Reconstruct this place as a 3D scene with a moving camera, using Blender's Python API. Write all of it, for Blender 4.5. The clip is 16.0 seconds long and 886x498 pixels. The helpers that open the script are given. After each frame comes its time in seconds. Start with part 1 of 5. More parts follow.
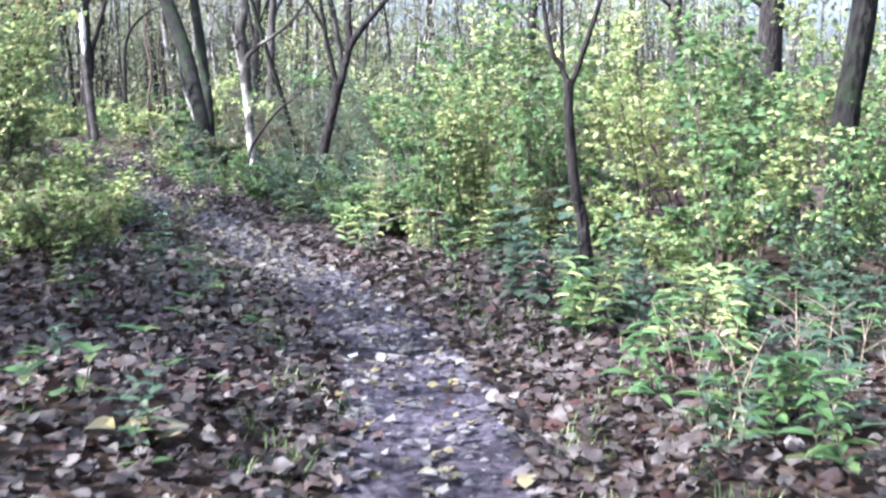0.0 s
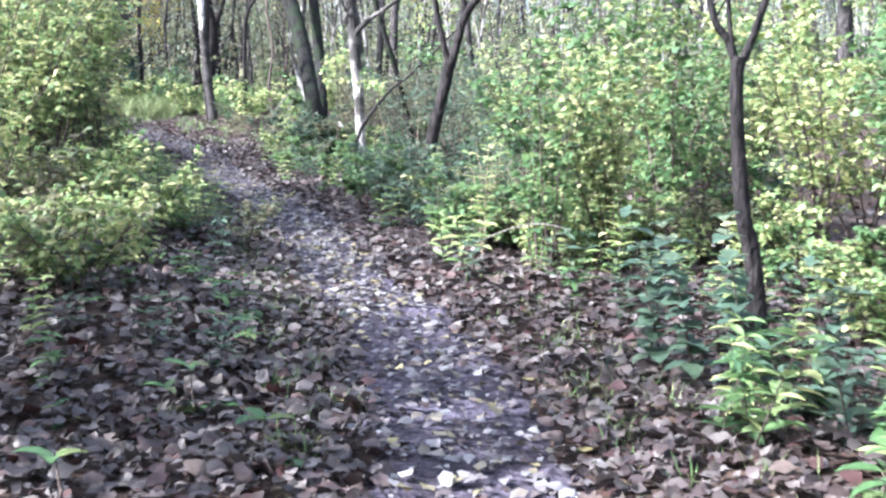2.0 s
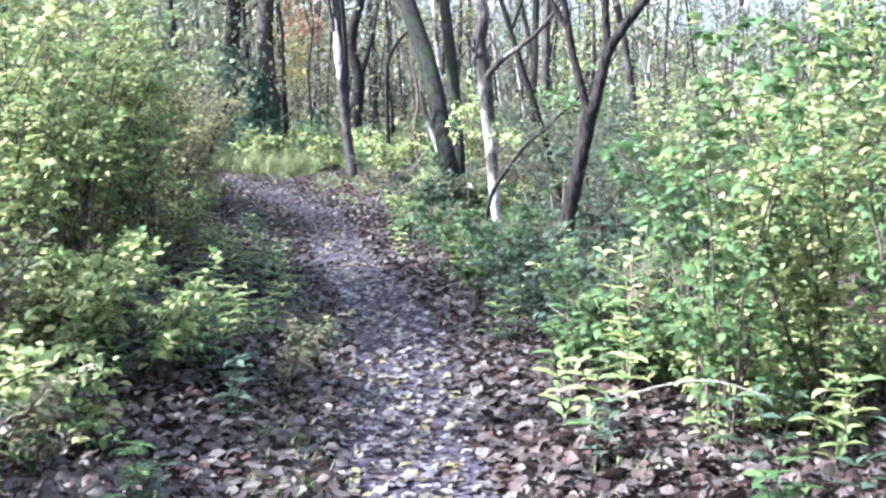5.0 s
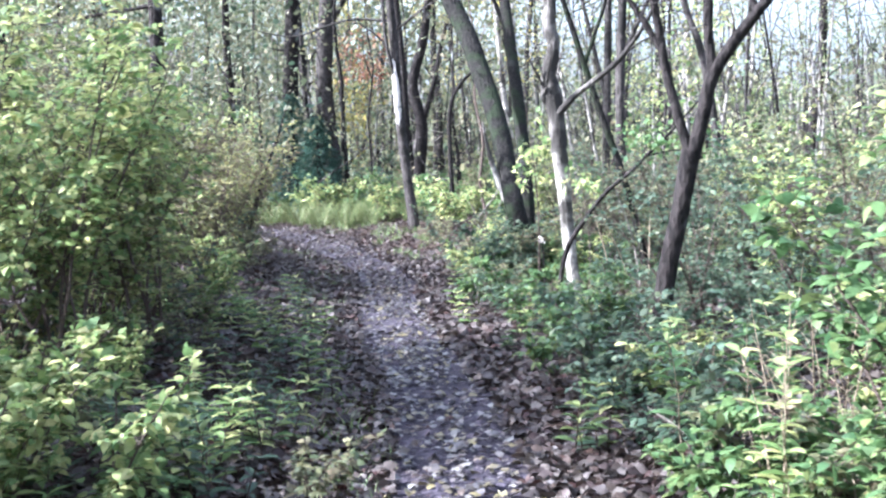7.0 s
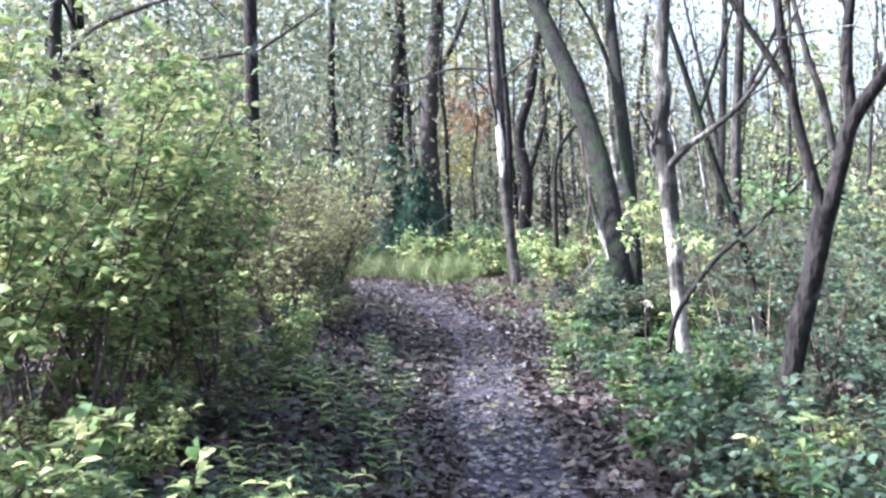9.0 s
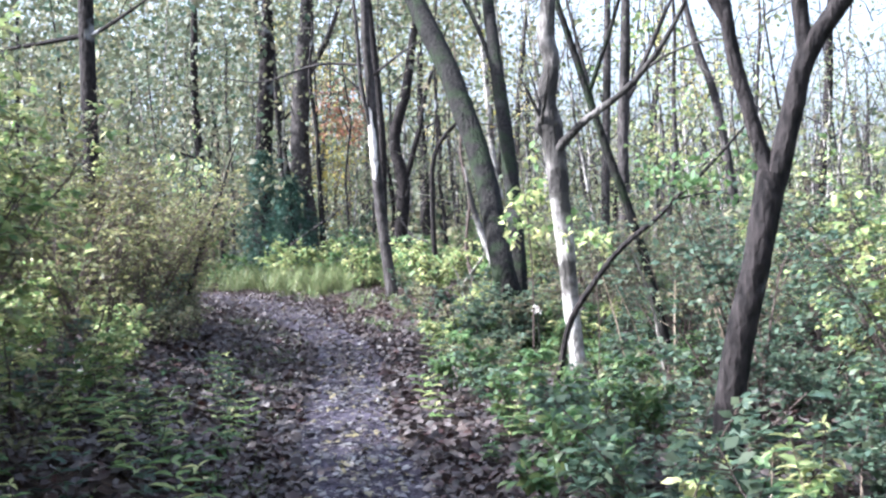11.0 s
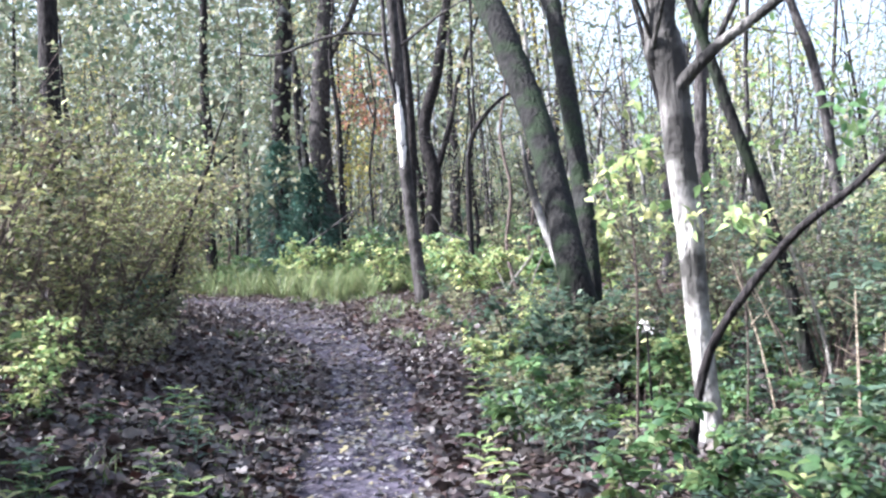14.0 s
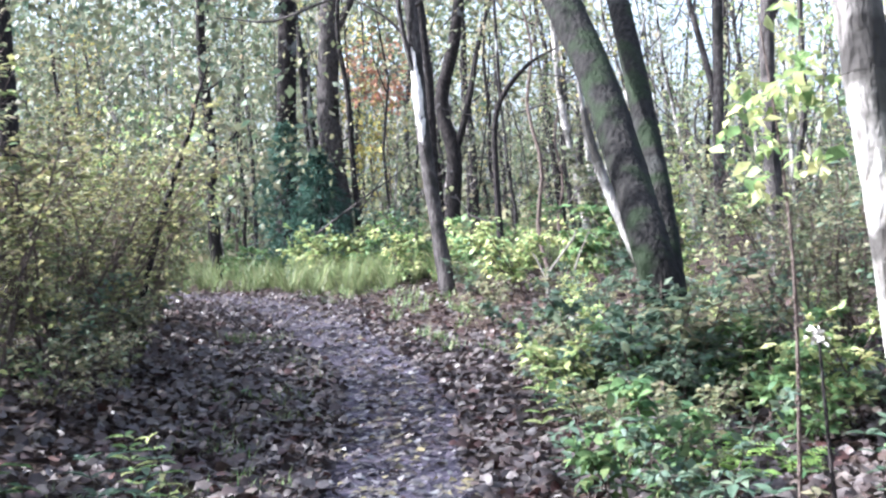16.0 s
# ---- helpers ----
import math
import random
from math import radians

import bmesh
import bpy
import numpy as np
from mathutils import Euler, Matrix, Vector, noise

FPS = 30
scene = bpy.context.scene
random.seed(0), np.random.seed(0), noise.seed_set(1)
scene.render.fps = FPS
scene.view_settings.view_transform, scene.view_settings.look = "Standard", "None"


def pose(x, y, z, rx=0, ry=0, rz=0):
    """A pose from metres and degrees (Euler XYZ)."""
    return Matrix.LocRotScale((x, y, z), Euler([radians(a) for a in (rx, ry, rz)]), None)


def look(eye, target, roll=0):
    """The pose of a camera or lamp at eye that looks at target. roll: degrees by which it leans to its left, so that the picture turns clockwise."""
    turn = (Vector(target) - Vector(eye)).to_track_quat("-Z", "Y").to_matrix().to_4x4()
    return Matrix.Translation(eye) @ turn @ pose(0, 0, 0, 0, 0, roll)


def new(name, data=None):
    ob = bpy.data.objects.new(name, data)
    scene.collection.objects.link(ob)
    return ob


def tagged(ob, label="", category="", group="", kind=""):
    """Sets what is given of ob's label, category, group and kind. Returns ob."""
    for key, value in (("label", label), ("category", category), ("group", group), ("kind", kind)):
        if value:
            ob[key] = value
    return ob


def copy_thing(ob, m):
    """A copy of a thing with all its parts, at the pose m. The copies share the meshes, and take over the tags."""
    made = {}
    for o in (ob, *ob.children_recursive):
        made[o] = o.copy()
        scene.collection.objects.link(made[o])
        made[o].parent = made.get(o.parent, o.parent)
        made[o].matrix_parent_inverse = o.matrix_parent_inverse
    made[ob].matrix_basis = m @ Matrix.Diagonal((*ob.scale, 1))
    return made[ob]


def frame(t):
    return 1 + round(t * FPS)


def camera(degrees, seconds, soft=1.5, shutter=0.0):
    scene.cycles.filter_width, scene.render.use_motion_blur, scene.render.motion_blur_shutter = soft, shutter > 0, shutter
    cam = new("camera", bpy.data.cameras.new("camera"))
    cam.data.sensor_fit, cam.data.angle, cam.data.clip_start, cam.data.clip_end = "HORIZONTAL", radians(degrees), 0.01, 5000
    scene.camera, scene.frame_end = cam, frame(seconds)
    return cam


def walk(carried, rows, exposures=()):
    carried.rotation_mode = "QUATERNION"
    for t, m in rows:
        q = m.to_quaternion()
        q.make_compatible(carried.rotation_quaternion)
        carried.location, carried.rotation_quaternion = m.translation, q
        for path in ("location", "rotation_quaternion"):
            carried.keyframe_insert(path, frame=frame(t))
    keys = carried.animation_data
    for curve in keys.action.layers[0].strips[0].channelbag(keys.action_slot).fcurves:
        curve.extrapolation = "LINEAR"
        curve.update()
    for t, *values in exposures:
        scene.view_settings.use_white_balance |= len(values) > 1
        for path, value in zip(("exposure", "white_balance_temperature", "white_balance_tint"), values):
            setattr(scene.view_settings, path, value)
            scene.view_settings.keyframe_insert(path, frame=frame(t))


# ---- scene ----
TINT = 13
cam = camera(39.51, 16.0, soft=2.4, shutter=0.4)
PATH = [
    (0.0, 0.049, 0.011, 1.492, 83.62, 0.02, 1.03),
    (0.5, 0.119, 0.640, 1.488, 84.87, 0.01, 2.02),
    (1.0, 0.146, 1.334, 1.499, 84.92, -1.64, 6.45),
    (1.5, 0.108, 1.938, 1.553, 83.58, -0.20, 6.80),
    (2.0, 0.140, 2.582, 1.562, 82.56, -0.14, 7.45),
    (2.5, 0.071, 3.166, 1.568, 83.39, 0.92, 9.12),
    (3.0, 0.033, 3.764, 1.640, 83.00, 1.50, 9.06),
    (3.5, 0.029, 4.383, 1.657, 84.38, 1.08, 11.03),
    (6.0, -0.202, 7.422, 1.771, 84.70, 1.83, 17.48),
    (6.5, -0.423, 7.967, 1.760, 86.08, 1.29, 18.80),
    (7.0, -0.598, 8.447, 1.747, 86.80, 2.84, 18.51),
    (7.5, -0.726, 8.952, 1.778, 86.60, 2.54, 19.19),
    (8.0, -0.889, 9.276, 1.751, 88.50, 1.46, 18.33),
    (8.5, -0.925, 9.424, 1.758, 88.53, 2.13, 20.41),
    (9.0, -0.865, 9.634, 1.774, 89.46, 1.89, 23.56),
    (9.5, -0.969, 9.966, 1.749, 90.64, 1.37, 24.21),
    (10.0, -1.135, 10.537, 1.673, 89.79, 2.75, 20.04),
    (10.2, -1.200, 10.775, 1.655, 89.78, 2.60, 18.30),
    (12.5, -2.102, 13.591, 1.469, 90.22, 2.55, 17.97),
    (13.0, -2.399, 14.273, 1.463, 90.23, 1.06, 19.08),
    (13.5, -2.706, 14.821, 1.473, 90.13, 2.70, 18.99),
    (14.0, -2.932, 15.427, 1.481, 90.20, 2.66, 19.33),
    (14.5, -3.238, 16.120, 1.452, 89.33, 2.38, 19.46),
    (15.0, -3.488, 16.791, 1.440, 89.07, 4.23, 19.41),
    (15.5, -3.799, 17.328, 1.481, 89.57, 4.29, 19.96),
    (16.0, -4.060, 17.928, 1.470, 89.61, 4.15, 19.95),
]
walk(cam, [(t, pose(x, y, z, rx, ry, rz)) for t, x, y, z, rx, ry, rz in PATH], exposures=[(t, stops, kelvin, TINT) for t, stops, kelvin in ((0.0, 2.45, 5280), (3.0, 2.75, 5250), (6.5, 2.7, 5230), (8.5, 2.6, 5230), (10.0, 2.5, 5280), (13.0, 2.35, 5350), (16.0, 2.6, 5350))])

# ---- light: low autumn sun from the left, a pale sky ----
SUN_FROM = Vector((-0.75, -0.34, 0.67)).normalized()
world = bpy.data.worlds.new("sky")
scene.world = world
world.use_nodes = True
wn = world.node_tree.nodes
sky = wn.new("ShaderNodeTexSky")
sky.sky_type = "NISHITA"
sky.sun_disc = False
sky.sun_elevation = math.asin(SUN_FROM.z)
sky.sun_rotation = math.atan2(SUN_FROM.x, SUN_FROM.y)
sky.air_density, sky.dust_density = 1.0, 6.0
wn["Background"].inputs["Strength"].default_value = 0.095
haze = wn.new("ShaderNodeHueSaturation")
haze.inputs["Saturation"].default_value, haze.inputs["Value"].default_value = 0.5, 1.3
world.node_tree.links.new(sky.outputs["Color"], haze.inputs["Color"])
world.node_tree.links.new(haze.outputs["Color"], wn["Background"].inputs["Color"])
sun_data = bpy.data.lights.new("sun", "SUN")
sun_data.energy, sun_data.angle, sun_data.color = 5.0, radians(0.55), (1.0, 0.93, 0.82)
sun = new("sun", sun_data)
sun.matrix_world = look(SUN_FROM * 60, (0, 0, 0))

# ---- materials ----


def node_material(name, gloss=0.12):
    m = bpy.data.materials.new(name)
    m.use_nodes = True
    nt = m.node_tree
    bsdf = nt.nodes["Principled BSDF"]
    bsdf.inputs["Specular IOR Level"].default_value = gloss
    return m, nt, nt.nodes, nt.links, bsdf


def ramp_node(nodes, stops):
    r = nodes.new("ShaderNodeValToRGB")
    el = r.color_ramp.elements
    while len(el) < len(stops):
        el.new(0.5)
    for e, (p, c) in zip(el, stops):
        e.position, e.color = p, (*c, 1)
    return r


def leaf_material(name, colours, through_light=0.45, rough=0.55, gloss=0.3):
    """Thin leaves: every leaf its own tint, light comes through the blade."""
    m, nt, nodes, links, bsdf = node_material(name, gloss)
    geo = nodes.new("ShaderNodeNewGeometry")
    obj = nodes.new("ShaderNodeObjectInfo")
    add = nodes.new("ShaderNodeMath")
    add.operation = "MULTIPLY_ADD"
    add.inputs[1].default_value = 0.14
    links.new(obj.outputs["Random"], add.inputs[0])
    links.new(geo.outputs["Random Per Island"], add.inputs[2])
    r = ramp_node(nodes, [(i / max(1, len(colours) - 1), c) for i, c in enumerate(colours)])
    links.new(add.outputs[0], r.inputs[0])
    tex = nodes.new("ShaderNodeTexNoise")
    tex.inputs["Scale"].default_value = 35.0
    tc = nodes.new("ShaderNodeTexCoord")
    links.new(tc.outputs["Object"], tex.inputs["Vector"])
    mul = nodes.new("ShaderNodeMix")
    mul.data_type, mul.blend_type = "RGBA", "MULTIPLY"
    mul.inputs["Factor"].default_value = 0.5
    vr = ramp_node(nodes, [(0.3, (0.45, 0.42, 0.38)), (0.62, (1, 1, 1))])
    links.new(tex.outputs["Fac"], vr.inputs[0])
    links.new(r.outputs["Color"], mul.inputs["A"])
    links.new(vr.outputs["Color"], mul.inputs["B"])
    col = mul.outputs["Result"]
    links.new(col, bsdf.inputs["Base Color"])
    bsdf.inputs["Roughness"].default_value = rough
    tr = nodes.new("ShaderNodeBsdfTranslucent")
    links.new(col, tr.inputs["Color"])
    mix = nodes.new("ShaderNodeMixShader")
    mix.inputs[0].default_value = through_light
    links.new(bsdf.outputs[0], mix.inputs[1])
    links.new(tr.outputs[0], mix.inputs[2])
    links.new(mix.outputs[0], nodes["Material Output"].inputs["Surface"])
    return m


def bark_material(name, dark, light, patch=(0.2, 0.2, 0.2), patch_amount=0.0, scale=1.0, moss=0.0):
    m, nt, nodes, links, bsdf = node_material(name)
    tc = nodes.new("ShaderNodeTexCoord")
    mp = nodes.new("ShaderNodeMapping")
    mp.inputs["Scale"].default_value = (16 * scale, 16 * scale, 5.5 * scale)
    links.new(tc.outputs["Object"], mp.inputs["Vector"])
    n1 = nodes.new("ShaderNodeTexNoise")
    n1.inputs["Scale"].default_value, n1.inputs["Detail"].default_value = 1.6, 8.0
    links.new(mp.outputs[0], n1.inputs["Vector"])
    r = ramp_node(nodes, [(0.32, dark), (0.68, light)])
    links.new(n1.outputs["Fac"], r.inputs[0])
    n2 = nodes.new("ShaderNodeTexNoise")
    n2.inputs["Scale"].default_value, n2.inputs["Detail"].default_value = 1.9, 5.0
    links.new(tc.outputs["Object"], n2.inputs["Vector"])
    lo = 0.62 - 0.3 * patch_amount
    r2 = ramp_node(nodes, [(lo, (0, 0, 0)), (lo + 0.1, (1, 1, 1))])
    links.new(n2.outputs["Fac"], r2.inputs[0])
    mx = nodes.new("ShaderNodeMix")
    mx.data_type = "RGBA"
    links.new(r2.outputs["Color"], mx.inputs["Factor"])
    links.new(r.outputs["Color"], mx.inputs["A"])
    mx.inputs["B"].default_value = (*patch, 1)
    col = mx.outputs["Result"]
    if moss:
        n3 = nodes.new("ShaderNodeTexNoise")
        n3.inputs["Scale"].default_value, n3.inputs["Detail"].default_value = 3.1, 9.0
        links.new(tc.outputs["Object"], n3.inputs["Vector"])
        r3 = ramp_node(nodes, [(0.60 - 0.2 * moss, (0, 0, 0)), (0.72 - 0.2 * moss, (1, 1, 1))])
        links.new(n3.outputs["Fac"], r3.inputs[0])
        m3 = nodes.new("ShaderNodeMix")
        m3.data_type = "RGBA"
        links.new(r3.outputs["Color"], m3.inputs["Factor"])
        links.new(col, m3.inputs["A"])
        m3.inputs["B"].default_value = (0.014, 0.020, 0.010, 1)
        col = m3.outputs["Result"]
    links.new(col, bsdf.inputs["Base Color"])
    bsdf.inputs["Roughness"].default_value = 0.9
    bump = nodes.new("ShaderNodeBump")
    bump.inputs["Strength"].default_value, bump.inputs["Distance"].default_value = 1.0, 0.05
    links.new(n1.outputs["Fac"], bump.inputs["Height"])
    links.new(bump.outputs[0], bsdf.inputs["Normal"])
    return m


def soil_material(name, stops, fine=28.0, coarse=1.3, stain=(0.5, 0.45, 0.42)):
    m, nt, nodes, links, bsdf = node_material(name)
    tc = nodes.new("ShaderNodeTexCoord")
    n1 = nodes.new("ShaderNodeTexNoise")
    n1.inputs["Scale"].default_value, n1.inputs["Detail"].default_value = fine, 8.0
    links.new(tc.outputs["Object"], n1.inputs["Vector"])
    r = ramp_node(nodes, stops)
    links.new(n1.outputs["Fac"], r.inputs[0])
    n2 = nodes.new("ShaderNodeTexNoise")
    n2.inputs["Scale"].default_value, n2.inputs["Detail"].default_value = coarse, 5.0
    links.new(tc.outputs["Object"], n2.inputs["Vector"])
    r2 = ramp_node(nodes, [(0.35, stain), (0.65, (1, 1, 1))])
    links.new(n2.outputs["Fac"], r2.inputs[0])
    mul = nodes.new("ShaderNodeMix")
    mul.data_type, mul.blend_type = "RGBA", "MULTIPLY"
    mul.inputs["Factor"].default_value = 0.8
    links.new(r.outputs["Color"], mul.inputs["A"])
    links.new(r2.outputs["Color"], mul.inputs["B"])
    links.new(mul.outputs["Result"], bsdf.inputs["Base Color"])
    bsdf.inputs["Roughness"].default_value = 0.85
    vor = nodes.new("ShaderNodeTexVoronoi")
    vor.inputs["Scale"].default_value = fine * 0.6
    links.new(tc.outputs["Object"], vor.inputs["Vector"])
    ad = nodes.new("ShaderNodeMath")
    ad.operation = "ADD"
    links.new(vor.outputs["Distance"], ad.inputs[0])
    links.new(n1.outputs["Fac"], ad.inputs[1])
    bump = nodes.new("ShaderNodeBump")
    bump.inputs["Strength"].default_value, bump.inputs["Distance"].default_value = 0.9, 0.03
    links.new(ad.outputs[0], bump.inputs["Height"])
    links.new(bump.outputs[0], bsdf.inputs["Normal"])
    return m


YELLOW_GREEN = leaf_material("leaves_yellow_green", [(0.0974, 0.1646, 0.0627), (0.1736, 0.2598, 0.0963), (0.3024, 0.3595, 0.1389), (0.4144, 0.4245, 0.1837), (0.1366, 0.2240, 0.0874), (0.2408, 0.3002, 0.1165), (0.5085, 0.4883, 0.2285)])
FRESH_GREEN = leaf_material("leaves_fresh_green", [(0.0475, 0.0942, 0.0361), (0.0818, 0.1514, 0.0563), (0.1223, 0.1962, 0.0686), (0.0625, 0.1258, 0.0572), (0.1822, 0.2182, 0.0810), (0.0889, 0.1575, 0.0625)])
BLUE_GREEN = leaf_material("leaves_blue_green", [(0.0467, 0.0774, 0.0553), (0.0723, 0.1156, 0.0808), (0.0926, 0.1360, 0.0842), (0.0570, 0.0960, 0.0654), (0.1403, 0.1666, 0.1011), (0.0790, 0.1232, 0.0790)])
OLIVE = leaf_material("leaves_olive", [(0.075, 0.102, 0.055), (0.118, 0.145, 0.072), (0.190, 0.190, 0.098), (0.209, 0.169, 0.110), (0.094, 0.126, 0.067), (0.283, 0.270, 0.158)])
CANOPY = leaf_material("leaves_canopy", [(0.085, 0.115, 0.065), (0.158, 0.182, 0.098), (0.253, 0.248, 0.143), (0.189, 0.169, 0.119), (0.110, 0.144, 0.085), (0.138, 0.168, 0.098)])
RUSSET = leaf_material("leaves_russet", [(0.28, 0.12, 0.08), (0.36, 0.17, 0.11), (0.34, 0.22, 0.12), (0.26, 0.10, 0.07)])
GOLD = leaf_material("leaves_gold", [(0.42, 0.36, 0.09), (0.50, 0.40, 0.11), (0.30, 0.31, 0.09)])
# darker leaves for the background, canopy shade put into their colour
DEEP_SHADE = leaf_material("leaves_painted_shade", [(0.053, 0.083, 0.053), (0.090, 0.120, 0.068), (0.150, 0.150, 0.090), (0.075, 0.098, 0.060), (0.210, 0.188, 0.120), (0.068, 0.105, 0.068)], through_light=0.3)
CONIFER = leaf_material("needles_dark_green", [(0.025, 0.06, 0.045), (0.035, 0.085, 0.06), (0.05, 0.10, 0.07)], through_light=0.15)
LITTER = leaf_material("dead_leaves", [(0.022, 0.017, 0.017), (0.042, 0.029, 0.026), (0.064, 0.047, 0.044), (0.031, 0.021, 0.021), (0.091, 0.072, 0.061), (0.050, 0.022, 0.019), (0.026, 0.019, 0.019), (0.076, 0.061, 0.057), (0.089, 0.076, 0.068), (0.019, 0.013, 0.014), (0.128, 0.109, 0.103)], through_light=0.12, rough=0.5, gloss=0.25)
PALE_LEAF = leaf_material("pale_fallen_leaves", [(0.115, 0.104, 0.109), (0.091, 0.075, 0.075), (0.149, 0.139, 0.139), (0.069, 0.058, 0.058), (0.173, 0.144, 0.058), (0.086, 0.072, 0.075), (0.207, 0.197, 0.184)], through_light=0.1, rough=0.4, gloss=0.5)
DULL = leaf_material("leaves_dull_brown", [(0.09, 0.11, 0.045), (0.15, 0.16, 0.065), (0.24, 0.23, 0.10), (0.16, 0.12, 0.08), (0.11, 0.14, 0.055), (0.32, 0.31, 0.13)])
FERN = leaf_material("fern_green", [(0.16, 0.30, 0.07), (0.24, 0.38, 0.10), (0.30, 0.42, 0.12)], through_light=0.5)
MEADOW = leaf_material("tall_grass_blades", [(0.097, 0.137, 0.054), (0.154, 0.188, 0.076), (0.205, 0.217, 0.108), (0.114, 0.154, 0.065)], through_light=0.5)
GRASS = leaf_material("grass_blades", [(0.07, 0.13, 0.05), (0.11, 0.18, 0.06), (0.24, 0.25, 0.12), (0.09, 0.15, 0.05)], through_light=0.35)
BARK_DARK = bark_material("bark_dark", (0.008, 0.007, 0.007), (0.035, 0.029, 0.028))
BARK_GREY = bark_material("bark_grey", (0.0225, 0.0195, 0.0188), (0.0825, 0.0728, 0.0690), (0.0225, 0.0203, 0.0188), 0.4)
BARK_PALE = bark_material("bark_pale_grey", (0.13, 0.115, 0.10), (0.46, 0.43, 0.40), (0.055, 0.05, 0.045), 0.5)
BARK_MOSS = bark_material("bark_mossy", (0.0048, 0.0042, 0.0042), (0.0204, 0.0186, 0.0168), patch=(0.03, 0.03, 0.027), moss=0.5)
# greyer copy of the pale bark, with the upper trunk's shade in its colour
BARK_SHADED = bark_material("bark_pale_shaded", (0.05, 0.045, 0.04), (0.22, 0.20, 0.185), (0.04, 0.036, 0.033), 0.6)
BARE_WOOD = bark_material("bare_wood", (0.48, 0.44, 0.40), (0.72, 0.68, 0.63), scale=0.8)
TWIG = bark_material("twig_bark", (0.06, 0.045, 0.04), (0.13, 0.10, 0.085), scale=3.0)
DEAD_WOOD = bark_material("dead_wood", (0.125, 0.110, 0.095), (0.230, 0.210, 0.185), scale=2.0)
STRAW = bark_material("dry_stem", (0.208, 0.160, 0.112), (0.384, 0.320, 0.240), scale=4.0)
SOIL = soil_material("forest_soil", [(0.3, (0.018, 0.013, 0.010)), (0.55, (0.045, 0.030, 0.023)), (0.75, (0.084, 0.057, 0.042))], fine=11.0, coarse=0.9)
TRAIL = soil_material("trodden_soil", [(0.3, (0.022, 0.018, 0.025)), (0.5, (0.046, 0.039, 0.053)), (0.72, (0.097, 0.085, 0.108))], fine=22.0, coarse=1.1, stain=(0.570, 0.534, 0.515))

# ---- mesh helpers ----
rng = np.random.default_rng(7)


def unit(v):
    return v / np.maximum(np.linalg.norm(v, axis=-1, keepdims=True), 1e-9)


def raw_mesh(name, verts, faces, material, smooth=False):
    """A mesh from arrays: faces all triangles or all quads."""
    me = bpy.data.meshes.new(name)
    verts, faces = np.asarray(verts, np.float32), np.asarray(faces, np.int32)
    k = faces.shape[1]
    me.vertices.add(len(verts))
    me.vertices.foreach_set("co", verts.ravel())
    me.loops.add(faces.size)
    me.loops.foreach_set("vertex_index", faces.ravel())
    me.polygons.add(len(faces))
    me.polygons.foreach_set("loop_start", np.arange(0, faces.size, k, dtype=np.int32))
    me.polygons.foreach_set("loop_total", np.full(len(faces), k, np.int32))
    if smooth:
        me.polygons.foreach_set("use_smooth", np.ones(len(faces), bool))
    me.materials.append(material)
    me.update(calc_edges=True)
    return me


def part(name, mesh, parent, label=""):
    ob = new(name, mesh)
    ob.parent = parent
    return tagged(ob, label)


OVATE = (np.array([(0, 0, 0), (-0.5, 0.42, 0.10), (0.5, 0.42, 0.10), (0, 1, -0.10), (0, 0.45, 0)], float),
         np.array([(0, 4, 1), (0, 2, 4), (1, 4, 3), (4, 2, 3)]))
BROAD = (np.array([(0, 0, 0), (-0.36, 0.18, 0.07), (-0.5, 0.45, 0.10), (-0.30, 0.78, 0.03), (0, 1, -0.12), (0.30, 0.78, 0.03), (0.5, 0.45, 0.10), (0.36, 0.18, 0.07), (0, 0.2, 0), (0, 0.5, 0), (0, 0.8, -0.04)], float),
         np.array([(0, 8, 1), (1, 8, 2), (8, 9, 2), (2, 9, 3), (9, 10, 3), (3, 10, 4), (0, 7, 8), (7, 6, 8), (8, 6, 9), (6, 5, 9), (9, 5, 10), (5, 4, 10)]))
LOBED = (np.array([(0, 0, 0.02), (-0.28, 0.16, 0.05), (-0.20, 0.32, 0), (-0.55, 0.42, 0.10), (-0.24, 0.60, 0.02), (-0.34, 0.86, 0.10), (0, 1, 0.06), (0.34, 0.86, 0.04), (0.24, 0.60, 0), (0.55, 0.42, 0.12), (0.20, 0.32, 0), (0.28, 0.16, 0.08), (0, 0.5, -0.03)], float),
         np.array([(12, i + 1, i) for i in range(11)] + [(12, 0, 11)]))
DIAMOND = (np.array([(0, 0, 0), (-0.5, 0.45, 0.06), (0.5, 0.45, 0.06), (0, 1, -0.08)], float), np.array([(0, 2, 1), (1, 2, 3)]))
ROUNDED = (np.array([(0, 0, 0), (-0.40, 0.24, 0.07), (-0.44, 0.60, 0.06), (0, 1, -0.12), (0.44, 0.60, 0.06), (0.40, 0.24, 0.07)], float),
           np.array([(0, 5, 1), (1, 5, 4), (1, 4, 2), (2, 4, 3)]))
CURLED = (ROUNDED[0] * [1, 1, 3.0] + [[0, 0, 0.05], [0, 0, 0], [0, 0, 0.1], [0, 0, 0.55], [0, 0, 0], [0, 0, 0.12]], ROUNDED[1])
BLADE = (np.array([(-0.5, 0, 0), (0.5, 0, 0), (-0.35, 0.6, 0.0), (0.35, 0.6, 0.0), (0, 1, -0.15)], float),
         np.array([(0, 1, 3), (0, 3, 2), (2, 3, 4)]))


